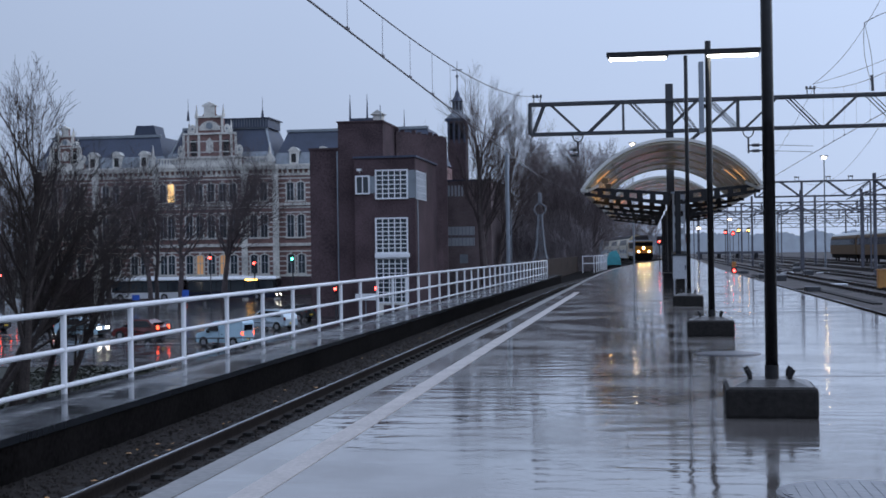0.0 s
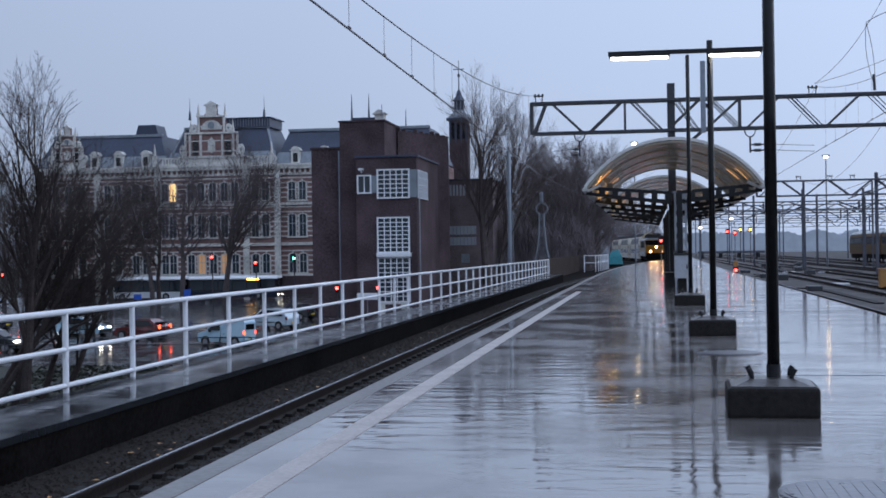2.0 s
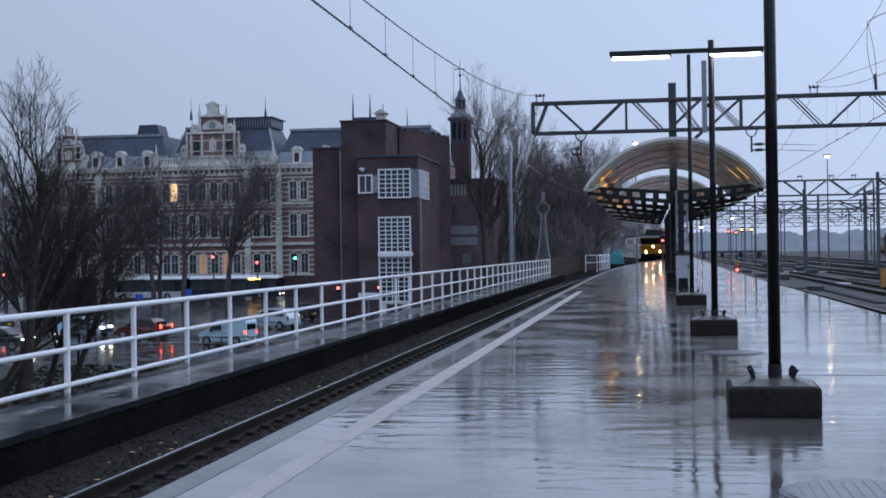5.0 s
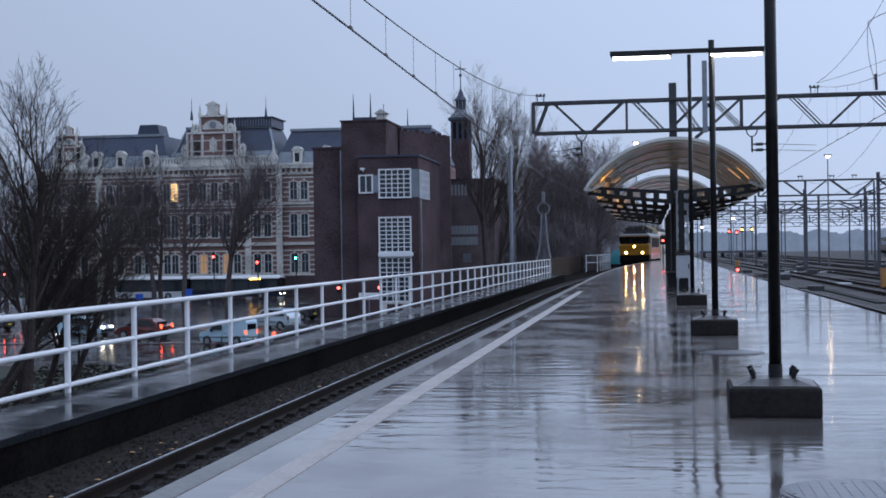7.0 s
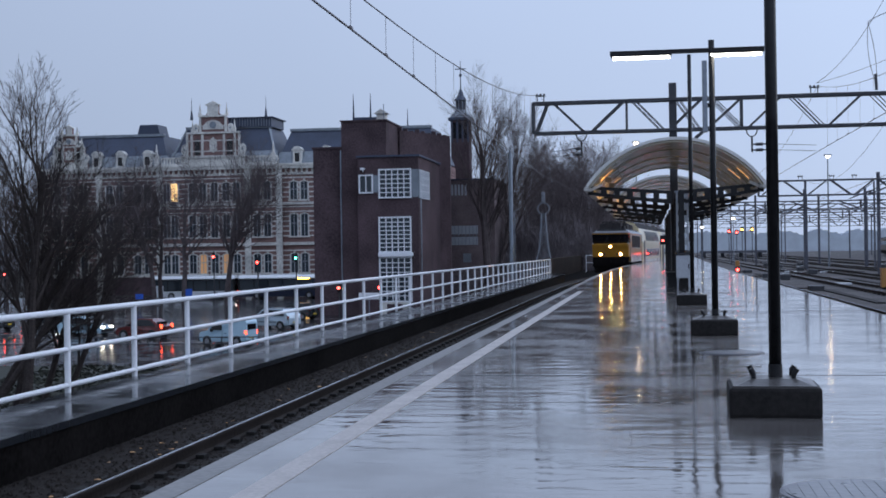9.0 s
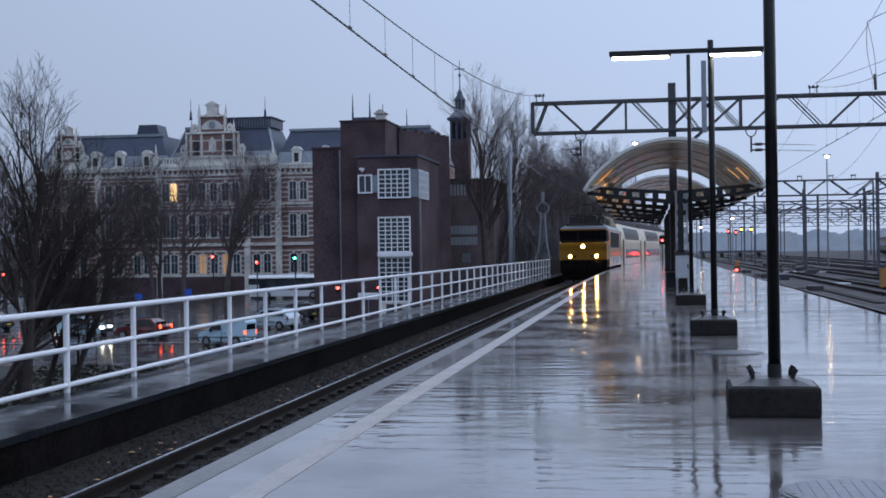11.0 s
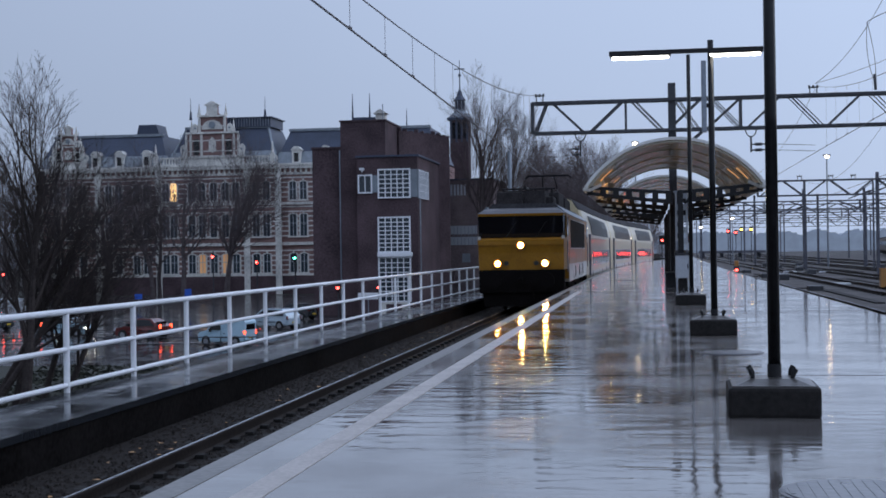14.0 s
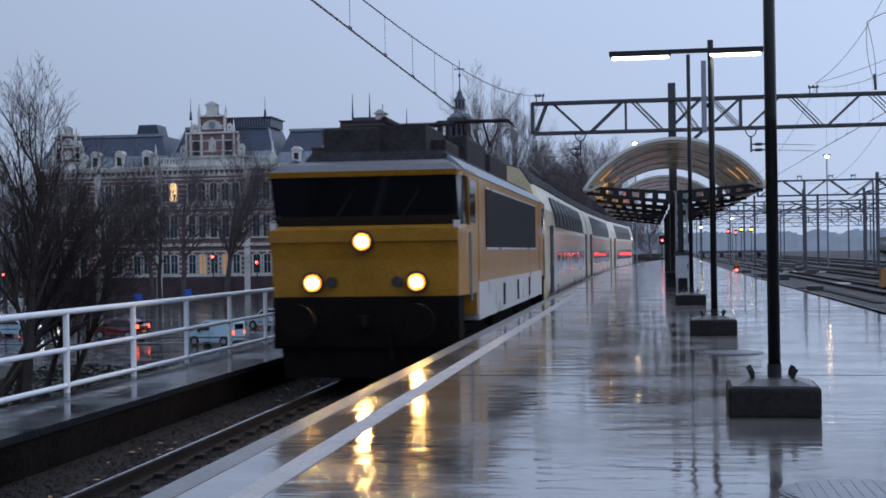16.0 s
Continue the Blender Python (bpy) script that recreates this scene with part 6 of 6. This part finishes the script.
    part("rear_window", B(f + L - 0.09 if kind == "van" else f + L - 0.5, f + L + 0.006 if kind == "van" else f + L - 0.3, -W / 2 + 0.28, W / 2 - 0.28, 1.12, 1.5 if kind == "van" else 1.25), "dark_glass", body)
    part("bumper", B(f - 0.05, f + 0.12, -W / 2 + 0.08, W / 2 - 0.08, 0.32, 0.55, bevel=0.04), "black", body)
    part("number_plate", B(f + L + 0.0, f + L + 0.03, -0.25, 0.25, 0.5, 0.62), "amber_plate", body)
    return g


M["amber_plate"] = mat("yellow_plate", (0.6, 0.42, 0.03), 0.5, var=0.05)
VAN = car("pale blue-white small delivery van with brake lights on", "car_white", pose(-27.5, 86, STREET, 0, 0, -14), "van")
RED = car("red hatchback with glowing brake lights in the wet street", "car_red", pose(-36.0, 93, STREET, 0, 0, -12), "hatch")
WHITE = car("white hatchback with bright lamps waiting in the street", "car_white", pose(-42.0, 96.5, STREET, 0, 0, 172), "hatch", heads=True)
SUV = car("silver sport utility car parked behind the van", "car_silver", pose(-29.6, 104.5, STREET, 0, 0, -25), "suv", tail=False)
car("dark estate car parked beyond the silver one", "car_dark", pose(-31.6, 119, STREET, 0, 0, -20), "hatch", tail=False)
car("dark grey car waiting with red rear lights", "car_dark", pose(-53.5, 104, STREET, 0, 0, -8), "hatch")
car("dark hatchback with bright headlights far down the street", "car_dark", pose(-52.5, 112, STREET, 0, 0, 168), "hatch", heads=True)
VAN.scale = (0.88, 0.92, 0.94)
PASSER = car("dark grey hatchback driving past with its headlights on", "car_dark", pose(-70, 81.5, STREET, 0, 0, 180), "hatch", heads=True)
PASSER_TWO = car("dark hatchback driving by on the near lane", "car_dark", pose(-90, 81.5, STREET, 0, 0, 180), "hatch", heads=True)


def bus(label, L, sign, low):
    """A city bus that looks along +x, its near side towards -y."""
    g = thing("city_bus", label, "bus", "buses")
    body = part("body", B(0, L, -1.25, 1.25, 0.3, 2.85, bevel=0.12), "dark_glass", g, "dark glazed bus body")
    part("roof", P([(-1.27, 2.70), (1.27, 2.70), (1.27, 2.84), (0.85, 3.16), (-0.85, 3.16), (-1.27, 2.84)], "x", 0.03, L - 0.03), "bus_white", body, "white sloping roof edge")
    part("roof_unit", B(L * 0.35, L * 0.62, -0.8, 0.8, 3.14, 3.30, bevel=0.04), "bus_white", body)
    part("lower_panel", B(0.1, L - 0.1, -1.275, 1.275, 0.32, 1.12, bevel=0.02), low, body)
    n = 6
    for i in range(n):
        x = 0.3 + i * (L - 0.6) / n
        part("window", B(x, x + (L - 0.6) / n - 0.12, -1.262, -1.25, 1.25, 2.55), "window", body)
    for x in (2.6, L - 2.7):
        for s in (-1, 1):
            wh = part("wheel", R((x, s * 1.0, 0.48), (x, s * 1.29, 0.48), 0.48, seg=18), "tyre", g)
            part("rim", R((x, s * 1.28, 0.48), (x, s * 1.30, 0.48), 0.26, seg=14), "alloy", wh)
    for s in (-1, 1):
        part("tail_light", B(-0.03, 0.05, s * 1.0 - 0.12, s * 1.0 + 0.12, 0.9, 1.2), "tail", body)
        part("headlight", B(L - 0.05, L + 0.03, s * 0.95 - 0.16, s * 0.95 + 0.16, 0.6, 0.78), "car_head", body)
        part("mirror", B(L + 0.05, L + 0.2, s * 1.35 - 0.08, s * 1.35 + 0.08, 2.0, 2.45), "black", body)
    if sign:
        part("destination_sign", B(L - 4.2, L - 2.6, -1.285, -1.262, 2.58, 2.78), "amber", body, "glowing amber destination sign")
    else:
        part("rear_panel", B(0.1, 1.5, -1.29, -1.27, 0.75, 1.9), "bus_white", body, "white rear side panel")
    return g


BUS = bus("dark city bus with a white roof and amber destination sign", 12.4, True, "coach_blue")
BUS_TWO = bus("dark city bus with white lower panels following another bus", 11.5, False, "bus_white")


# ---------------- railway yard ----------------
for k, x in enumerate((6.4, 10.9, 15.2, 19.8, 24.4, 29.0)):
    track("yard track with wet polished rails on brown gravel", (lambda xx: (lambda y: xx + 0.00002 * max(0, y - 60) ** 2))(x), 20, 420, 20.0, near=False)
for (x, y, r) in ((10.75, 79.5, 4), (11.8, 118, 3), (14.5, 116, 3), (17.0, 92, 5), (8.7, 96, 2)):
    g = thing("white_board", "white painted cover board lying between the yard tracks", "cover board", "yard boards", pose(x, y, -0.97, 0, 0, r))
    part("board", B(-0.5, 0.5, -0.3, 0.3, 0.0, 0.10, bevel=0.02), "white", g)
    part("batten", B(-0.45, 0.45, -0.33, -0.3, 0.02, 0.07), "cabinet", g)
for (x, y, w, h, mm, lab) in ((11.75, 70.5, 0.6, 1.0, "orange", "dull orange equipment box in the yard"),):
    g = thing("relay_box", lab, "relay box", "relay boxes", pose(x, y, -0.98))
    part("body", B(-w / 2, w / 2, -0.25, 0.25, 0.1, h, bevel=0.02), mm, g)
    part("lid", B(-w / 2 - 0.03, w / 2 + 0.03, -0.28, 0.28, h, h + 0.05), mm, g)
    part("foot", B(-w / 2 + 0.05, w / 2 - 0.05, -0.2, 0.2, 0.0, 0.1), "block", g)

rng_yard = random.Random(21)
for i in range(16):
    x = rng_yard.choice((8.65, 13.05, 17.5, 22.1)) + rng_yard.uniform(-0.5, 0.5)
    y = 52 + 7.5 * i + rng_yard.uniform(-3, 3)
    g = thing("point_machine", "low dark point machine with a rod beside the rails", "point machine", "point machines", pose(x, y, -0.98, 0, 0, rng_yard.uniform(-4, 4)))
    part("case", B(-0.35, 0.35, -0.6, 0.6, 0.0, rng_yard.uniform(0.22, 0.4), bevel=0.04), "gantry", g)
    part("lid", B(-0.3, 0.3, -0.5, 0.5, 0.4, 0.43), "cabinet", g) if i % 5 == 0 else None
    part("rod", R((-1.1, 0.2, 0.1), (0.0, 0.2, 0.12), 0.03, seg=6), "rail", g)
for i in range(5):
    x, y = (8.6, 13.0, 8.6, 17.4, 13.0)[i], 62 + 21 * i
    structure(part("cable_trough", B(x - 0.18, x + 0.18, y - 9, y + 9, -0.99, -0.93), "sleeper"), "dark concrete cable trough between yard tracks", "cable trough")

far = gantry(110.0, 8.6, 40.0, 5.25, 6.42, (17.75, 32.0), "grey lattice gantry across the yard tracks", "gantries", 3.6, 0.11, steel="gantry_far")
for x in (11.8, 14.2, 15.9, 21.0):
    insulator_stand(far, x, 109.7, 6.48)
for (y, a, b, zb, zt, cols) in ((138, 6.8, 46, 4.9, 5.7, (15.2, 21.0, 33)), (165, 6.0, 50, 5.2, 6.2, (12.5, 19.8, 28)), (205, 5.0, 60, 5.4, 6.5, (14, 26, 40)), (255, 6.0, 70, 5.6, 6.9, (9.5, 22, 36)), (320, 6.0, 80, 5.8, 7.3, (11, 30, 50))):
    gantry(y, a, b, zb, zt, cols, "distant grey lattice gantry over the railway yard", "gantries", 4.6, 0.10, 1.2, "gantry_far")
for (x, y, z) in ((16.6, 95, 6.2), (13.6, 122, 5.6), (20.6, 130, 7.2), (12.9, 150, 6.0), (10.2, 175, 6.5), (18.3, 190, 7), (8.0, 210, 7.5), (23.0, 150, 6.5)):
    g = thing("catenary_mast", "slim dark steel overhead line mast in the yard", "mast", "yard masts", pose(x, y, 0))
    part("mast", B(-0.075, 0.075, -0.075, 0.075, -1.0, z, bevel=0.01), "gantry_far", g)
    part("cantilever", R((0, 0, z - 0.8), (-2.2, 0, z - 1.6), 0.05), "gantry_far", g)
    part("stay", R((0, 0, z - 0.1), (-1.9, 0, z - 1.45), 0.03, seg=6), "gantry", g)
    part("insulator", R((-0.3, 0, z - 0.92), (-0.7, 0, z - 1.06), 0.09), "gantry", g)

# wires over the yard
for (x, y0, y1, z0, z1, sag, c, xe) in ((7.05, 6, 57.7, 8.2, 7.84, 1.9, 5.15, 6.95), (10.9, 10, 57.7, 8.0, 7.84, 2.3, 4.5, 10.6), (6.95, 57.7, 110, 7.84, 6.8, 1.3, 5.15, 7.1),
                                        (10.6, 58, 110, 7.8, 6.6, 1.8, 4.45, 12.0), (14.4, 58, 138, 7.8, 6.2, 2.2, 4.45, 16.5), (18, 60, 165, 7.8, 6.2, 2.4, 4.45, 22)):
    catenary(x, (y0, y1), (z0, z1, sag), c, "dark overhead wires above the yard tracks", 0.012, xe, y1 < 60)
feed = thing("feeder_cable", "slack dark feeder cable looping down to the gantry", "cable")
wire("cable", [(9.0 + 0.32 * t / 12 + 0.10 * math.sin(t / 12 * math.pi), 57.65, 10.4 - 2.7 * t / 12) for t in range(13)], 0.013, "wire", feed)
wire("cable", [(9.0 + 0.32 * t / 12 - 0.16 * math.sin(t / 12 * math.pi), 57.65, 10.4 - 2.7 * t / 12) for t in range(13)], 0.013, "wire", feed)
wire("cable", [(6.9 + 0.19 * t, 57.65, 7.95 + 0.12 * t + 0.0078 * t * t) for t in range(19)], 0.012, "wire", feed)
wire("cable", [(6.9 + 0.26 * t, 57.65, 7.95 + 0.06 * t + 0.002 * t * t) for t in range(16)], 0.010, "wire", feed)
wire("cable", [(9.0 + 0.14 * t, 57.65, 10.4 + 0.09 * t - 0.004 * t * t) for t in range(12)], 0.018, "wire", feed)
part("strain_insulator", R((9.3, 57.65, 7.6), (9.27, 57.65, 8.25), 0.06), "gantry", feed)


def tall_lamp(x, y, z, label):
    g = thing("yard_lamp", label, "lamp", "yard lamps", pose(x, y, 0))
    part("mast", R((0, 0, -1.0), (0, 0, z), 0.10, 0.06), "galv", g)
    h = part("lamp_head", B(-0.4, 0.4, -0.2, 0.2, z, z + 0.16, bevel=0.05), "galv", g)
    bm = bmesh.new()
    bmesh.ops.create_icosphere(bm, subdivisions=2, radius=0.21, matrix=Matrix.Translation((0, -0.1, z - 0.08)) @ Matrix.Diagonal((1.25, 1, 0.7, 1)))
    part("bulb", bm, "lampwhite", h, "lit warm white bulb")


tall_lamp(19.02, 150, 10.9, "tall slim lamp mast with a lit bulb in the yard")
tall_lamp(-1.35, 152, 13.0, "tall slim lamp mast with a lit bulb behind the canopy")
tall_lamp(8.3, 220, 4.6, "small lit yard lamp far beyond the canopy")
tall_lamp(13.2, 220, 5.9, "lit yard lamp beyond the platform")


def rail_signal(x, y, z, lit, label, r=0.16, base=-1.0):
    g = thing("railway_signal", label, "railway signal", "railway signals", pose(x, y, 0))
    part("post", R((0, 0, base), (0, 0, z - 0.3), 0.06), "gantry", g)
    h = part("signal_head", B(-0.25, 0.25, -0.1, 0.1, z - 0.35, z + 0.45, bevel=0.05), "black", g)
    part("lens", R((0, -0.16, z), (0, -0.1, z), r, seg=16), lit, h, "lit signal lens")


rail_signal(1.15, 120, 1.92, "red", "railway signal showing red beside the far platform", 0.10, 0.0)
rail_signal(3.58, 120, 2.1, "red", "second railway signal showing red on the platform", 0.10, 0.0)
for x, z, c in ((12.5, 3.8, "red"), (13.7, 3.6, "red"), (14.55, 4.05, "amber"), (16.1, 4.05, "amber")):
    rail_signal(x, 220, z, c, "distant railway signal lit over the yard", 0.17)
dw = thing("dwarf_signal", "low dwarf railway signal with a red lens beside the yard track", "railway signal", "", pose(5.25, 84, 0))
part("case", B(-0.17, 0.17, -0.12, 0.12, -0.98, 0.08, bevel=0.04), "gantry", dw)
part("lens", R((0, -0.18, -0.14), (0, -0.12, -0.14), 0.085, seg=16), "red", dw, "lit red lens")
part("hood", B(-0.12, 0.12, -0.1, 0.05, 0.08, 0.42, bevel=0.03), "orange", dw)
# added out of sight so that red streaks show on the coach sides
rail_signal(3.0, 150, 0.72, "red", "added red lamp hidden behind the cabinet, for streaks on the coaches", 0.2, 0.0)

# beyond the white railing
sp = thing("signal_mast", "slim blue-grey steel mast beside the track", "mast", "", pose(-10.1, 100, 0))
part("mast", R((0, 0, STREET), (0, 0, 8.85), 0.16, 0.13, seg=12), "galv", sp)
part("rear_mast", B(0.22, 0.27, -0.03, 0.03, STREET, 4.2), "galv", sp)


def lattice_mast():
    g = thing("ornamental_mast", "small pale lattice mast with a ring on top", "mast", "", pose(-9.1, 118, 0))
    bm = bmesh.new()
    lv = ((0.2, 0.70), (0.8, 0.50), (1.5, 0.38), (2.2, 0.30), (2.9, 0.25), (3.6, 0.21), (4.4, 0.17))
    for (z0, w0), (z1, w1) in zip(lv, lv[1:]):
        for a, b in ((-1, -1), (1, -1), (1, 1), (-1, 1)):
            bar(bm, (a * w0, b * w0, z0), (a * w1, b * w1, z1), 0.095)
            c, d = (b, -a) if (a, b) != (0, 0) else (a, b)
            bar(bm, (a * w0, b * w0, z0), (-b * w1, a * w1, z1), 0.06)
            bar(bm, (a * w1, b * w1, z1), (-b * w1, a * w1, z1), 0.04)
    part("lattice", bm, "mast_grey", g)
    bm = bmesh.new()
    for i in range(14):
        a, b = 2 * math.pi * i / 14, 2 * math.pi * (i + 1) / 14
        rod(bm, (0.5 * math.cos(a), 0, 4.85 + 0.5 * math.sin(a)), (0.5 * math.cos(b), 0, 4.85 + 0.5 * math.sin(b)), 0.06, seg=6)
    part("ring", bm, "mast_grey", g)
    part("head", B(-0.16, 0.16, -0.1, 0.1, 5.35, 6.3, bevel=0.1), "mast_grey", g)
    part("plinth", B(-1.1, 1.1, -1.1, 1.1, -1.2, 0.2), "rust", g)


lattice_mast()
small_gate()
tp = thing("covered_trolley", "trolley under a teal tarpaulin at the far platform edge", "trolley", "", pose(-3.75, 160, -1.0))
part("tarpaulin", loft([[(-0.9, -0.7, 0.5), (0.8, -0.7, 0.5), (0.8, 0.7, 0.5), (-0.9, 0.7, 0.5)], [(-0.8, -0.6, 1.3), (0.7, -0.6, 1.5), (0.7, 0.6, 1.5), (-0.8, 0.6, 1.3)], [(-0.5, -0.4, 2.0), (0.3, -0.4, 2.2), (0.3, 0.4, 2.2), (-0.5, 0.4, 2.0)]]), "teal", tp, "teal tarpaulin")
part("frame", B(-0.8, 0.8, -0.6, 0.6, 0.15, 0.5), "black", tp)
for sx in (-0.6, 0.6):
    part("wheel", R((sx, -0.6, 0.15), (sx, -0.5, 0.15), 0.15, seg=14), "tyre", tp)


def yard_wagons():
    w = None
    for i in range(6):
        m = pose(45.5 + i * 2.6, 255 + i * 19, -0.83, 0, 0, -7)
        if w is None:
            w = thing("yard_carriage", "dim orange and grey carriage standing in the misty yard", "railway carriage", "yard carriages", m)
            part("body", B(-1.4, 1.4, 0, 18, 0.9, 3.7, bevel=0.2), "carriage", w)
            part("roof", B(-1.2, 1.2, 0.1, 17.9, 3.7, 3.95, bevel=0.1), "roof_grey", w)
            part("underframe", B(-1.2, 1.2, 0.5, 17.5, 0.1, 0.9), "under", w)
            for k in range(8):
                part("window", B(-1.42, -1.39, 1.2 + k * 2, 2.6 + k * 2, 2.1, 3.0), "dark_glass", w)
        else:
            copy_thing(w, m)


yard_wagons()


def passing_coach():
    """A coach of the train that draws past on the outer yard track; its near end looks along -y."""
    g = thing("passenger_coach", "dim orange and grey passenger coach moving through the misty yard", "railway coach", "passing coaches")
    w, L = 1.4, 25.6
    prof = [(-w, 1.0), (w, 1.0), (w + 0.02, 2.2), (w - 0.10, 3.4), (w - 0.55, 3.85), (0.0, 4.02), (-w + 0.55, 3.85), (-w + 0.10, 3.4), (-w - 0.02, 2.2)]
    body = part("body", loft(shell_rings(prof, ((0.0, 0.93), (0.3, 1.0), (L - 0.3, 1.0), (L, 0.93)))), "coach_ochre", g, "dull ochre coach body")
    part("roof", P([(-w + 0.2, 3.62), (w - 0.2, 3.62), (w - 0.55, 3.88), (0.0, 4.06), (-w + 0.55, 3.88)], "y", 0.1, L - 0.1), "canopy_out", body, "pale grey roof")
    for s in (-1, 1):
        part("window_band", B(s * (w + 0.0) - 0.012, s * (w + 0.0) + 0.025, 0.6, L - 0.6, 2.25, 3.15), "coach_blue", body)
        for k in range(11):
            part("window", B(s * (w + 0.02) - 0.012, s * (w + 0.02) + 0.014, 1.3 + k * 2.15, 2.9 + k * 2.15, 2.35, 3.05), "dark_glass", body)
    part("underframe", B(-1.2, 1.2, 0.4, L - 0.4, 0.45, 1.0), "under", g)
    bogie(g, 3.2, gap=2.5, r=0.46)
    bogie(g, L - 3.2, gap=2.5, r=0.46)
    return g


M["coach_ochre"] = mat("dull_ochre_paint", (0.15, 0.092, 0.045), 0.6, var=0.3, scale=0.8, spec=0.15)
PASSING = [passing_coach()]
PASSING += [copy_thing(PASSING[0], pose(0, 0, 0)) for _ in range(2)]
hv = thing("loading_platform", "low dark loading platform in the misty yard", "platform", "", pose(0, 300, 0))
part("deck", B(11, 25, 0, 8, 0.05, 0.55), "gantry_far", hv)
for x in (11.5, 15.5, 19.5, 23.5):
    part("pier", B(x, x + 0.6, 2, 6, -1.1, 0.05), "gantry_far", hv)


def tree_line():
    """The distant line of woods, as an uneven band far off."""
    rng = random.Random(8)
    rings = []
    x = -420.0
    while x < 620:
        h = 7.5 + 1.6 * noise.noise(Vector((x * 0.02, 3, 0))) + 2.2 * noise.noise(Vector((x * 0.11, 7, 0))) + 1.6 * noise.noise(Vector((x * 0.4, 1, 0))) + rng.uniform(0, 1.4)
        rings.append([(x, 640, -5), (x, 640, h), (x + 0.1, 655, h), (x + 0.1, 655, -5)])
        x += 0.9
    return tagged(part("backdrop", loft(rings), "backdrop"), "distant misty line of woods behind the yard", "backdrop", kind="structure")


tree_line()


def fallen_leaves():
    rng = random.Random(4)
    verts, faces = [], []
    for _ in range(70):
        y = rng.uniform(9, 40)
        x, z, s, a = rng.uniform(-5.9, -5.0), -0.955, rng.uniform(0.02, 0.045), rng.uniform(0, 6.28)
        k = len(verts)
        for j in range(5):
            q = s * (1.3 if j == 0 else 0.8)
            verts.append((x + q * math.cos(a + j * 1.257), y + q * math.sin(a + j * 1.257), z + rng.uniform(0, 0.012)))
        faces.append(tuple(range(k, k + 5)))
    me = bpy.data.meshes.new("fallen_leaves")
    me.from_pydata(verts, [], faces)
    me.materials.append(M["orange"])
    tagged(new("fallen_leaves", me), "fallen orange-brown leaves on the ballast", "leaves", kind="stuff")


fallen_leaves()


# ---------------- what moves ----------------
def motions():
    walk(LOCO, vehicle_rows(0.0, 16.6, 3.4, 13.2))
    for i, c in enumerate(COACHES):
        walk(c, vehicle_rows(17.5 + 26.4 * i, 25.8, 3.0, 22.8))
    for i, c in enumerate(PASSING):
        walk(c, [(t, pose(29.3, 188.8 - 26.2 * i - 9.0 * t, RAIL)) for t in (0, 4, 8, 12, 16)])
    ride = ((0, 0), (6.8, 0), (7.5, 0.8), (8.0, 2.4), (8.5, 4.4), (9.0, 6.7), (10.0, 12.8), (11.5, 23.6), (12.0, 26.7), (12.5, 29.6), (13.5, 32.3), (16.0, 32.5))
    walk(BUS, [(t, pose(-61.1 + dx, 176, STREET)) for t, dx in ride])
    walk(BUS_TWO, [(t, pose(-73.0 + dx, 176, STREET)) for t, dx in ride])
    walk(VAN, [(t, pose(-27.5 + dx, 86, STREET, 0, 0, -14)) for t, dx in ((0, 0), (13.5, 0), (14.5, -0.1), (15.2, -0.35), (16.0, -0.8))])
    walk(RED, [(t, pose(-36.0 + dx, 93, STREET, 0, 0, -12)) for t, dx in ((0, 0), (14.0, 0), (14.5, -0.1), (15.2, -0.6), (16.0, -1.7))])
    walk(WHITE, [(t, pose(-42.0 + dx, 96.5, STREET, 0, 0, 172)) for t, dx in ((0, 0), (13.0, 0), (13.5, -0.4), (14.0, -1.2), (14.5, -2.1), (15.2, -3.6), (16.0, -5.4))])
    # the passing cars roll by and draw up behind the ledge
    walk(PASSER, [(t, pose(x, 80.9, STREET, 0, 0, 180)) for t, x in ((0, -61.6), (2.5, -36.1), (3.0, -31.0), (3.5, -25.9), (4.0, -20.8), (4.5, -16.6), (5.5, -13.6), (16.0, -13.4))])
    walk(PASSER_TWO, [(t, pose(x, 82.9, STREET, 0, 0, 180)) for t, x in ((0, -92.0), (5.0, -41.8), (6.0, -31.6), (6.5, -26.5), (7.0, -21.4), (7.5, -18.0), (8.5, -16.0), (16.0, -15.9))])


motions()
